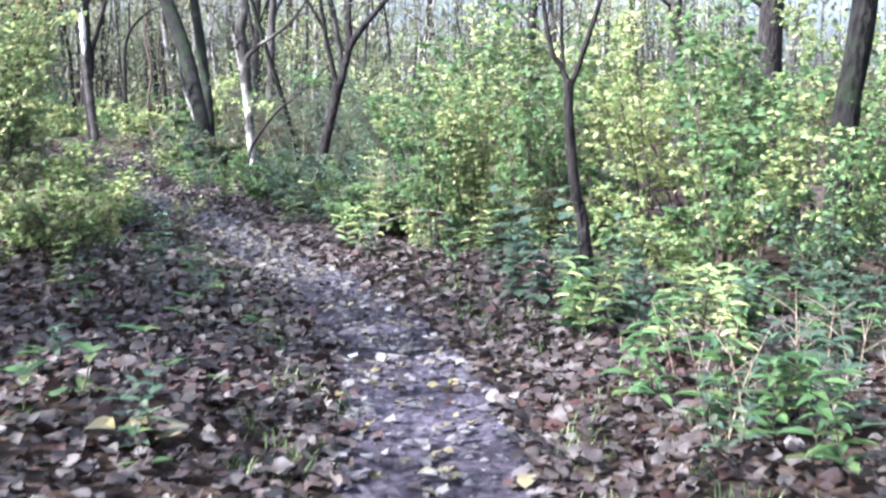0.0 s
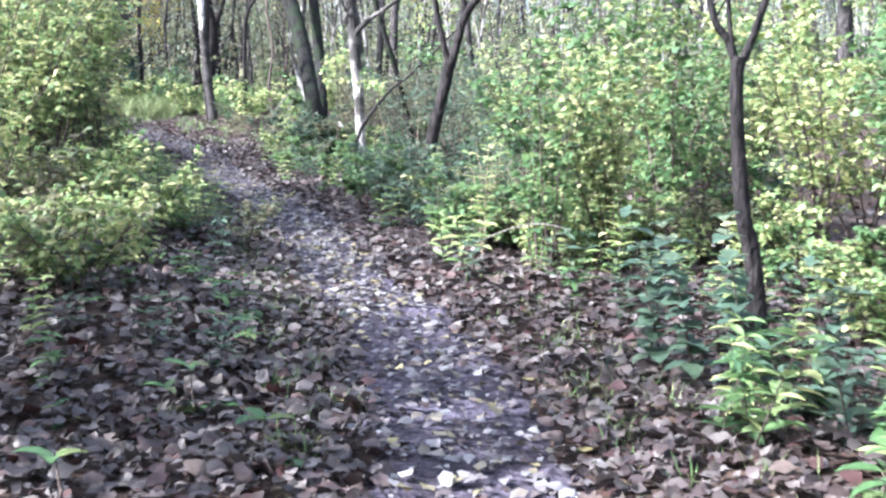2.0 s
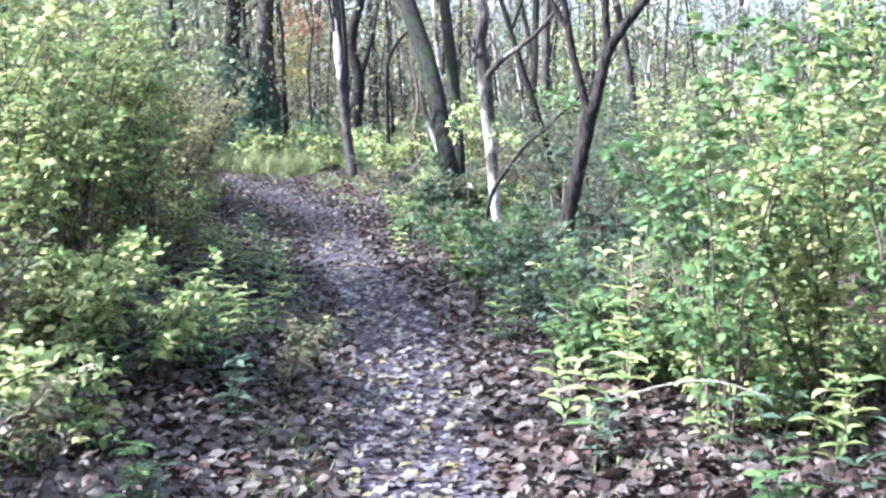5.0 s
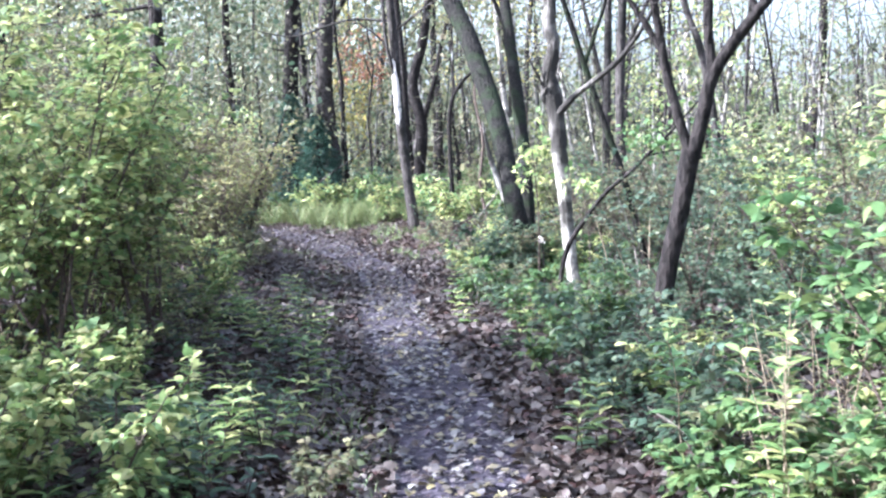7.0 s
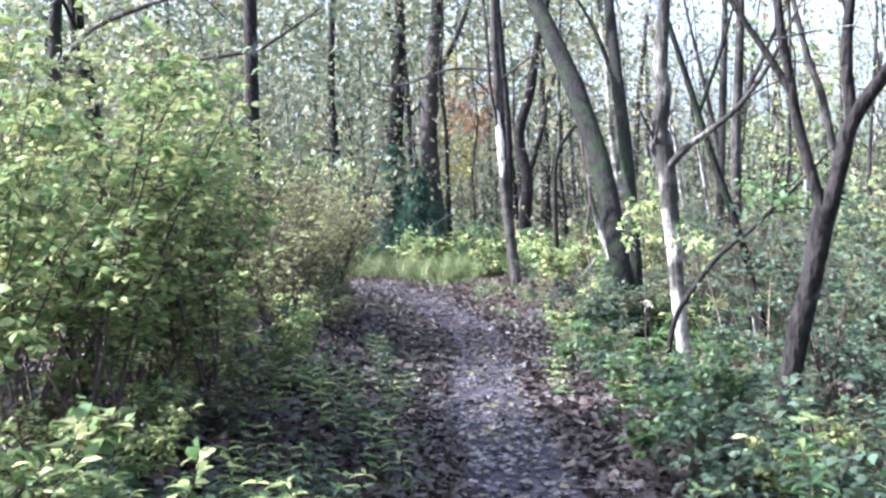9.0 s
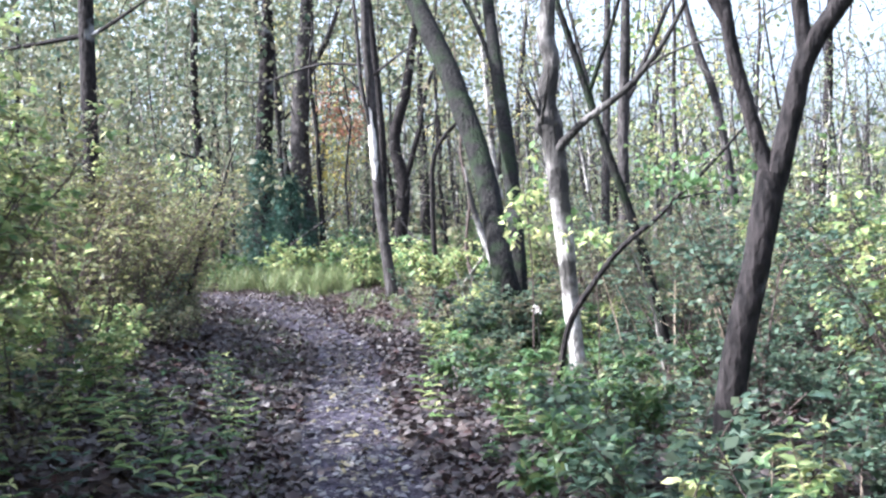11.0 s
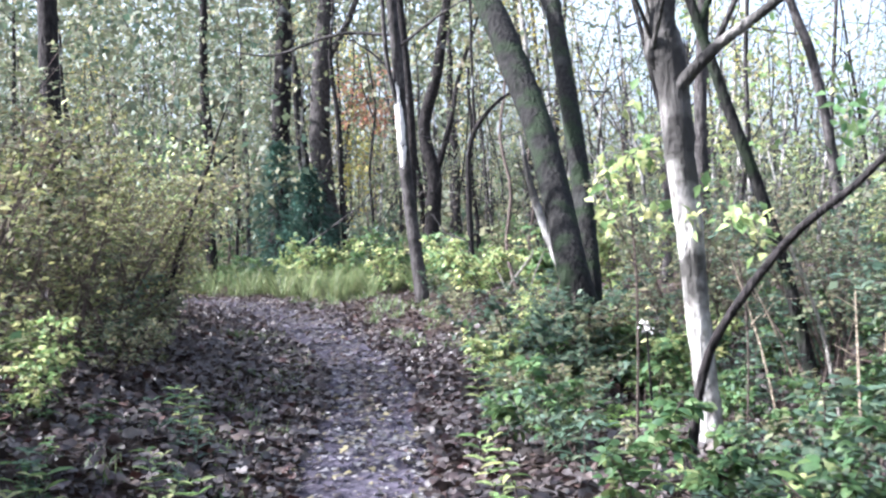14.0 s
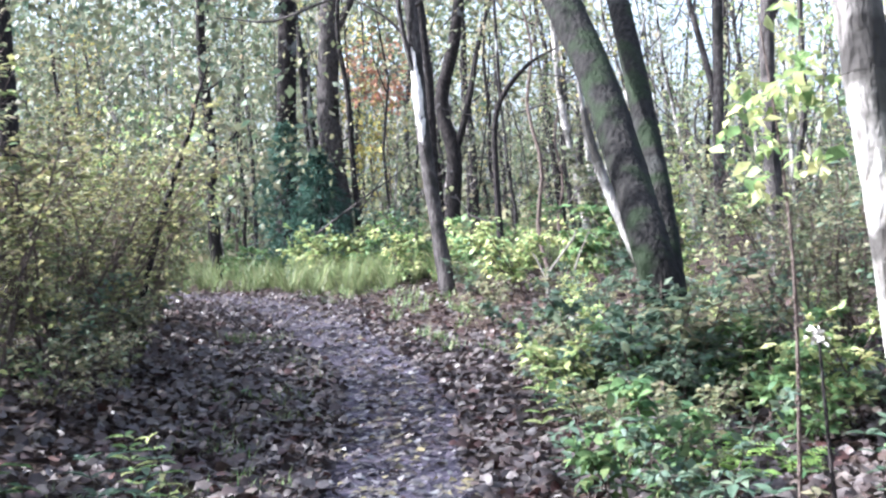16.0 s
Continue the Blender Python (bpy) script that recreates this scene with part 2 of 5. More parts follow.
def leaf_arrays(p, along, normal, size, width, shape=OVATE):
    """Leaves at p that grow along a way, with a blade normal; arrays of vertices and triangles."""
    v, f = shape
    along = unit(along)
    side = unit(np.cross(along, normal))
    up = np.cross(side, along)
    size = np.broadcast_to(np.asarray(size, float), (len(p),))[:, None, None]
    out = p[:, None] + size * (v[None, :, :1] * width * side[:, None] + v[None, :, 1:2] * along[:, None] + v[None, :, 2:] * up[:, None])
    faces = f[None] + (np.arange(len(p)) * len(v))[:, None, None]
    return out.reshape(-1, 3), faces.reshape(-1, 3)


def tube_arrays(points, radii, sides=6, wobble=0.0):
    """A tapered tube along points, quads, closed at the tip."""
    pts, rad = np.asarray(points, float), np.asarray(radii, float)
    n = len(pts)
    tang = unit(np.gradient(pts, axis=0))
    ref = np.array([0.31, 0.95, 0.05])
    a = unit(np.cross(tang, ref))
    b = np.cross(tang, a)
    ang = np.linspace(0, 2 * np.pi, sides, endpoint=False)
    r = rad[:, None] * (1 + wobble * rng.normal(size=(n, sides)))
    ring = pts[:, None] + r[..., None] * (np.cos(ang)[None, :, None] * a[:, None] + np.sin(ang)[None, :, None] * b[:, None])
    i = np.arange(n - 1)[:, None] * sides
    j = np.arange(sides)[None]
    k = (j + 1) % sides
    faces = np.stack([i + j, i + k, i + sides + k, i + sides + j], -1).reshape(-1, 4)
    return ring.reshape(-1, 3), faces


def join_arrays(pieces):
    vs, fs, n = [], [], 0
    for v, f in pieces:
        vs.append(v)
        fs.append(f + n)
        n += len(v)
    return np.concatenate(vs), np.concatenate(fs)


def smooth_line(points, n):
    """A smooth curve of n points through the given ones (Catmull-Rom)."""
    p = np.asarray(points, float)
    p = np.concatenate([[2 * p[0] - p[1]], p, [2 * p[-1] - p[-2]]])
    m = len(p) - 3
    out = []
    for s in np.linspace(0, m - 1e-6, n):
        i, t = int(s), s - int(s)
        a, b, c, d = p[i:i + 4]
        out.append(0.5 * (2 * b + (c - a) * t + (2 * a - 5 * b + 4 * c - d) * t * t + (3 * b - a - 3 * c + d) * t ** 3))
    return np.array(out)


# ---- the plan: trail line, ground height ----
TRAIL_LINE = smooth_line([(0.1, -14), (0.15, -6), (0.05, 0), (-0.06, 4.9), (-0.48, 8.0), (-1.25, 10.7), (-1.92, 12.3), (-2.5, 14.0), (-3.25, 16.3),
                          (-4.5, 19.2), (-5.6, 21.5), (-7.0, 24.9), (-8.0, 27.4), (-9.6, 30.5), (-11.9, 34.2), (-14.2, 37.6), (-17.2, 41.0), (-22, 44), (-30, 46), (-42, 47)], 260)


def trail_offset(x, y):
    """Signed distance from the trail's line: minus on its left."""
    q = np.stack([np.ravel(x), np.ravel(y)], -1)
    out = np.empty(len(q))
    t = np.gradient(TRAIL_LINE, axis=0)
    for s in range(0, len(q), 4000):
        d = q[s:s + 4000, None] - TRAIL_LINE[None]
        k = (d ** 2).sum(-1).argmin(1)
        dd = d[np.arange(len(k)), k]
        cr = t[k, 0] * dd[:, 1] - t[k, 1] * dd[:, 0]
        out[s:s + 4000] = -np.sign(cr) * np.hypot(dd[:, 0], dd[:, 1])
    return out.reshape(np.shape(x))


def half_width(y):
    return np.interp(y, [20, 27, 34, 41], [0.52, 0.6, 1.0, 1.5])


def rise(y):
    """The ground climbs gently far along the trail."""
    return np.interp(y, [-100, 25, 33, 42, 60, 400], [0, 0, 0.22, 0.55, 0.9, 3.0])


def ground_height(x, y):
    x, y = np.asarray(x, float), np.asarray(y, float)
    o = trail_offset(x, y)
    hw = half_width(y)
    bank = np.clip((np.abs(o) - hw) / 1.1, 0, 1)
    lumps = 0.075 * np.sin(1.7 * x + 0.6 * y) * np.sin(1.3 * y - 0.5 * x) + 0.02 * np.sin(4.1 * x + 1.3) * np.sin(3.7 * y) + 0.03 * np.sin(0.5 * x + 0.31 * y)
    slope = np.clip((-o - 0.7) / 2.3, 0, 1)
    left = np.interp(y, [8, 14, 20, 33, 42], [0.0, 0.15, 0.48, 0.45, 0.1]) * slope * slope * (3 - 2 * slope)
    return rise(y) + bank * (np.where(o < 0, 0.16, 0.06) + lumps) + left


def ground_at(x, y):
    return float(ground_height(np.array([x]), np.array([y]))[0])


# ---- ground and trail ----
gx = np.concatenate([[-400, -250, -150, -100, -70, -50, -40], np.linspace(-34, -14, 41), np.linspace(-13.8, 6, 133), np.linspace(6.5, 20, 20), [25, 32, 45, 70, 110, 180, 280, 400]])
gy = np.concatenate([[-300, -150, -80, -40, -25], np.linspace(-16, 2, 25), np.linspace(2.2, 32, 180), np.linspace(32.5, 60, 56), [65, 72, 80, 95, 120, 160, 220, 300, 450]])
GX, GY = np.meshgrid(gx, gy)
off = trail_offset(GX, GY)
GZ = ground_height(GX, GY) - 0.05 * (np.abs(off) < half_width(GY) - 0.12)
idx = np.arange(GX.size).reshape(GX.shape)
quads = np.stack([idx[:-1, :-1], idx[:-1, 1:], idx[1:, 1:], idx[1:, :-1]], -1).reshape(-1, 4)
ground = new("ground", raw_mesh("ground", np.stack([GX, GY, GZ], -1).reshape(-1, 3), quads, SOIL, True))
tagged(ground, "brown forest floor of soil under dead leaves", "ground", kind="structure")

line = smooth_line(TRAIL_LINE, 700)
line = line[line[:, 1] > -13]
tan2 = unit(np.gradient(line, axis=0))
nor2 = np.stack([tan2[:, 1], -tan2[:, 0]], -1)
rows_v = []
steps = np.linspace(-1, 1, 17)
for k, (p, nn) in enumerate(zip(line, nor2)):
    hw = half_width(p[1]) * (1 + 0.10 * math.sin(k * 0.21) + 0.07 * math.sin(k * 0.57 + 1))
    for s in steps:
        x, y = p + nn * s * hw
        z = rise(y) + 0.012 - 0.09 * max(0, abs(s) - 0.82) / 0.18 - 0.02 * (1 - s * s) + 0.012 * math.sin(9 * x + 2 * y) * math.sin(7 * y) + 0.008 * math.sin(23 * x) * math.sin(19 * y + x)
        rows_v.append((x, y, z))
m = len(steps)
ii = np.arange((len(line) - 1) * m).reshape(-1, m)[:, :-1].ravel()
quads = np.stack([ii, ii + 1, ii + m + 1, ii + m], -1)
trail = new("path", raw_mesh("path", rows_v, quads, TRAIL, True))
tagged(trail, "narrow trodden dirt footpath strewn with dead leaves", "path", kind="structure")


# ---- leaf litter ----
def scatter(n, y0, y1, reach, inner=0.0):
    """Random places along the trail within reach of its line."""
    keep = line[(line[:, 1] > y0) & (line[:, 1] < y1)]
    k = rng.integers(0, len(keep), n)
    nn = nor2[(line[:, 1] > y0) & (line[:, 1] < y1)][k]
    s = rng.uniform(-1, 1, n)
    s = np.sign(s) * (inner + (reach - inner) * np.abs(s) ** 1.25)
    q = keep[k] + nn * s[:, None] + rng.normal(0, 0.04, (n, 2))
    return q[:, 0], q[:, 1]


def litter_arrays(n, y0, y1, reach, size, shape, inner=0.0, tilt=0.35, lift=0.015):
    x, y = scatter(n, y0, y1, reach, inner)
    z = ground_height(x, y) + rng.uniform(0.004, lift + 0.004, n)
    a = rng.uniform(0, 2 * np.pi, n)
    nrm = unit(np.stack([rng.normal(0, tilt, n), rng.normal(0, tilt, n), np.ones(n)], -1))
    al = np.stack([np.cos(a), np.sin(a), rng.normal(0, 0.15, n)], -1)
    return leaf_arrays(np.stack([x, y, z], -1), al, nrm, rng.uniform(*size, n), 0.75, shape)


v, f = join_arrays([litter_arrays(34000, 3.0, 20, 3.8, (0.045, 0.115), CURLED, 0.42, 0.7, 0.05), litter_arrays(6500, 3.0, 17, 3.0, (0.06, 0.12), LOBED, 0.45, 0.6, 0.06),
                    litter_arrays(30000, 20, 32, 4.6, (0.06, 0.125), CURLED, 0.5, 0.8, 0.06), litter_arrays(5000, 17, 30, 4.0, (0.07, 0.13), LOBED, 0.5, 0.7, 0.07), litter_arrays(12000, 32, 44, 5.0, (0.06, 0.13), OVATE, 0.5, 0.7, 0.05), litter_arrays(1600, 3.0, 27, 0.62, (0.025, 0.08), CURLED, 0.0, 0.4, 0.012), litter_arrays(3000, 26, 43, 1.4, (0.05, 0.11), OVATE, 0.0, 0.45, 0.015),
                    litter_arrays(16000, -8, 44, 15.0, (0.08, 0.17), DIAMOND, 3.0, 0.6, 0.04)])
tagged(new("leaf_litter", raw_mesh("leaf_litter", v, f, LITTER)), "brown and purplish dead leaves lying on the ground", "leaf litter", kind="stuff")
v, f = join_arrays([litter_arrays(3200, 3.0, 25, 0.60, (0.02, 0.10), CURLED, 0.0, 0.3, 0.010), litter_arrays(3600, 24, 43, 1.3, (0.04, 0.10), OVATE, 0.0, 0.3, 0.012)])
tagged(new("trodden_leaves", raw_mesh("trodden_leaves", v, f, PALE_LEAF)), "pale and grey trodden leaves on the footpath", "leaf litter", kind="stuff")


def grass_arrays(n, y0, y1, near, far, side, tall, width=0.06):
    sel = np.where((line[:, 1] > y0) & (line[:, 1] < y1))[0]
    tufts = 40 + n // 45
    k = sel[rng.integers(0, len(sel), tufts)]
    c = line[k] + nor2[k] * (side * rng.uniform(near, far, tufts))[:, None]
    p = c[rng.integers(0, tufts, n)] + rng.normal(0, 0.07, (n, 2))
    z = ground_height(p[:, 0], p[:, 1]) - 0.01
    a = rng.uniform(0, 6.28, n)
    al = np.stack([np.cos(a) * 0.5, np.sin(a) * 0.5, rng.uniform(0.5, 1.2, n)], -1)
    return leaf_arrays(np.concatenate([p, z[:, None]], 1), al, np.stack([-np.cos(a), -np.sin(a), np.full(n, 0.5)], -1), rng.uniform(*tall, n), width, BLADE)


v, f = join_arrays([grass_arrays(2600, 4, 16, 0.5, 0.85, -1, (0.05, 0.15)), grass_arrays(1500, 4, 12, 0.55, 1.2, 1, (0.05, 0.15)), grass_arrays(2200, 16, 34, 0.6, 1.6, -1, (0.06, 0.2)), grass_arrays(1800, 24, 40, 0.9, 2.6, 1, (0.08, 0.28))])
w, g = grass_arrays(11000, 39.5, 46.6, 1.2, 8.5, 1, (0.25, 1.1), 0.03)
tagged(new("tall_grass", raw_mesh("tall_grass", w, g, MEADOW)), "tall yellow-green grass standing at the bend of the path", "grass", kind="stuff")
tagged(new("grass", raw_mesh("grass", v, f, GRASS)), "thin green grass tufts along the path edges", "grass", kind="stuff")


# ---- plants ----
def stem_curve(base, lean, height, bend, n=8):
    t = np.linspace(0, 1, n)[:, None]
    side = np.array([math.cos(lean[0]), math.sin(lean[0]), 0.0])
    p = np.asarray(base, float) + t * np.array([0, 0, height]) + side * (lean[1] * t + bend * t * t)
    wig = np.cumsum(rng.normal(0, 0.012 * height, (n, 3)), 0)
    wig[0] = 0
    return p + wig * [1, 1, 0.2]


def bush_meshes(name, height, spread, stems, twigs, per_twig, leaf, width, leaf_mat, shape=OVATE, low=0.18, stem_r=0.014, droop=0.25, stem_mat=None):
    """Two meshes: the stems with their twigs, and the foliage."""
    stem_meshes, twig_tubes, lp, la, ln, ls = [], [], [], [], [], []
    for i in range(stems):
        h = height * rng.uniform(0.6, 1.0)
        az = rng.uniform(0, 2 * np.pi)
        c = stem_curve((rng.normal(0, 0.07), rng.normal(0, 0.07), -0.05), (az, spread * rng.uniform(0.1, 0.6)), h, spread * rng.uniform(0.1, 0.6))
        v, f = tube_arrays(c, np.linspace(stem_r * rng.uniform(0.7, 1.3), 0.003, len(c)), 5)
        stem_meshes.append(raw_mesh(name + "_stem", v, f, stem_mat or TWIG, True))
        for j in range(max(1, twigs // stems)):
            s = rng.uniform(low, 1.0) ** 0.8
            q = s * (len(c) - 1)
            k = min(int(q), len(c) - 2)
            b = c[k] + (c[k + 1] - c[k]) * (q - k)
            d = unit(np.array([rng.normal(), rng.normal(), rng.uniform(-0.1, 0.7)]))
            ln_t = rng.uniform(0.18, 0.42) * min(1.0, height / 1.6) * (1.25 - 0.5 * s)
            e = b + d * ln_t
            twig_tubes.append(tube_arrays([b, e - [0, 0, 0.02]], [0.004, 0.0015], 3))
            m = per_twig
            u = rng.uniform(0.15, 1.05, m)[:, None]
            lp.append(b + (e - b) * u)
            sd = unit(np.cross(d, [0, 0, 1.0]) + 1e-6)
            la.append(sd * rng.choice([-1, 1], m)[:, None] * rng.uniform(0.4, 1.0, m)[:, None] + d * 0.6 + rng.normal(0, 0.3, (m, 3)) - [0, 0, droop])
            ln.append(np.array([0, 0, 1.0]) + rng.normal(0, 0.45, (m, 3)))
            ls.append(leaf * rng.uniform(0.55, 1.15, m))
    v, f = join_arrays(twig_tubes)
    twig_mesh = raw_mesh(name + "_twigs", v, f, stem_mat or TWIG)
    v, f = leaf_arrays(np.concatenate(lp), np.concatenate(la), unit(np.concatenate(ln)), np.concatenate(ls), width, shape)
    return stem_meshes, raw_mesh(name + "_foliage", v, f, leaf_mat), twig_mesh


def herb_meshes(name, height, whorls, per, leaf, width, leaf_mat, stems=1, stem_mat=None, bare=0.25):
    """Upright weeds: straight stems with broad leaves in tiers."""
    stem_meshes, lp, la, ln, ls = [], [], [], [], []
    for i in range(stems):
        c = stem_curve((rng.normal(0, 0.06) * (stems > 1), rng.normal(0, 0.06) * (stems > 1), -0.04), (rng.uniform(0, 6.28), 0.12 * height), height * rng.uniform(0.65, 1.0), 0.10 * height, 6)
        v, f = tube_arrays(c, np.linspace(0.006, 0.002, 6), 5)
        stem_meshes.append(raw_mesh(name + "_stem", v, f, stem_mat or TWIG, True))
        for k in range(whorls):
            s = bare + (1 - bare) * k / max(1, whorls - 1)
            q = s * 4.999
            b = c[int(q)] + (c[int(q) + 1] - c[int(q)]) * (q - int(q))
            a0 = rng.uniform(0, 6.28)
            for j in range(per):
                a = a0 + 2 * np.pi * j / per + rng.normal(0, 0.25)
                lp.append(b)
                la.append((math.cos(a), math.sin(a), rng.uniform(-0.25, 0.45)))
                ln.append((rng.normal(0, 0.2), rng.normal(0, 0.2), 1))
                ls.append(leaf * rng.uniform(0.6, 1.1) * (1.15 - 0.35 * s))
    v, f = leaf_arrays(np.array(lp), np.array(la), unit(np.array(ln)), np.array(ls), width, BROAD)
    return stem_meshes, raw_mesh(name + "_foliage", v, f, leaf_mat)


def plant(name, meshes, label, category, group=""):
    ob = new(name)
    for stem in meshes[0]:
        part("stem", stem, ob)
    part("foliage", meshes[1], ob)
    for twigs in meshes[2:]:
        tagged(part("brushwood", twigs, ob), kind="stuff")
    return tagged(ob, label, category, group)


FIRST = {}
TALL = ("yg_a", "yg_b", "yg_c", "ol_a", "br_a", "thicket", "thicket_b", "shade_thicket")


# places on the trail that low sunbeams reach between the shrubs
SUN_GAPS = [(-0.25, 5.6), (1.4, 5.0), (-2.0, 12.5), (-5.7, 21.4), (-7.3, 25.6), (-9.3, 30.0), (-11.5, 33.4), (-13.4, 36.2), (-4.0, 23.6), (-1.0, 15.0), (0.5, 12.5), (-5.1, 25.0)]


def in_gap(x, y, near, far, wide, spots=SUN_GAPS):
    dx, dy = SUN_FROM.x / math.hypot(SUN_FROM.x, SUN_FROM.y), SUN_FROM.y / math.hypot(SUN_FROM.x, SUN_FROM.y)
    for a, q in spots:
        u, w = (x - a) * dx + (y - q) * dy, abs((x - a) * dy - (y - q) * dx)
        if near < u < far and w < wide:
            return True
    return False


def put(key, make, x, y, turn=None, size=1.0, dz=0.0):
    """Stand a plant of a kind at (x, y): the first is built, the others are copies."""
    if key in TALL and key in FIRST and in_gap(x, y, 0.3, 5.0, 0.9):
        return None
    if key in TALL and 9 < y < 32:
        o = float(trail_offset(np.array([x]), np.array([y]))[0])
        back = 2.6 if y < 20 else 2.7
        if -back < o < 0:
            k = ((TRAIL_LINE - [x, y]) ** 2).sum(1).argmin()
            away = unit(np.array([x, y]) - TRAIL_LINE[k])
            x, y = np.array([x, y]) + away * (back + o + rng.uniform(0, 0.6))
    m = pose(x, y, ground_at(x, y) + dz, rng.normal(0, 3), rng.normal(0, 3), rng.uniform(0, 360) if turn is None else turn)
    if key not in FIRST:
        FIRST[key] = ob = make()
        ob.matrix_basis = m
    else:
        ob = copy_thing(FIRST[key], m)
    ob.scale = (size * rng.uniform(0.92, 1.08), size * rng.uniform(0.92, 1.08), size)
    return ob


def tall_shrub(mat, name, label, group, leaf=0.085, twigs=230, per=8, height=2.7, spread=1.2, low=0.2, shape=ROUNDED):
    return lambda: plant(name, bush_meshes(name, height, spread, 7, twigs, per, leaf, 0.58, mat, shape, low), label, "shrub", group)


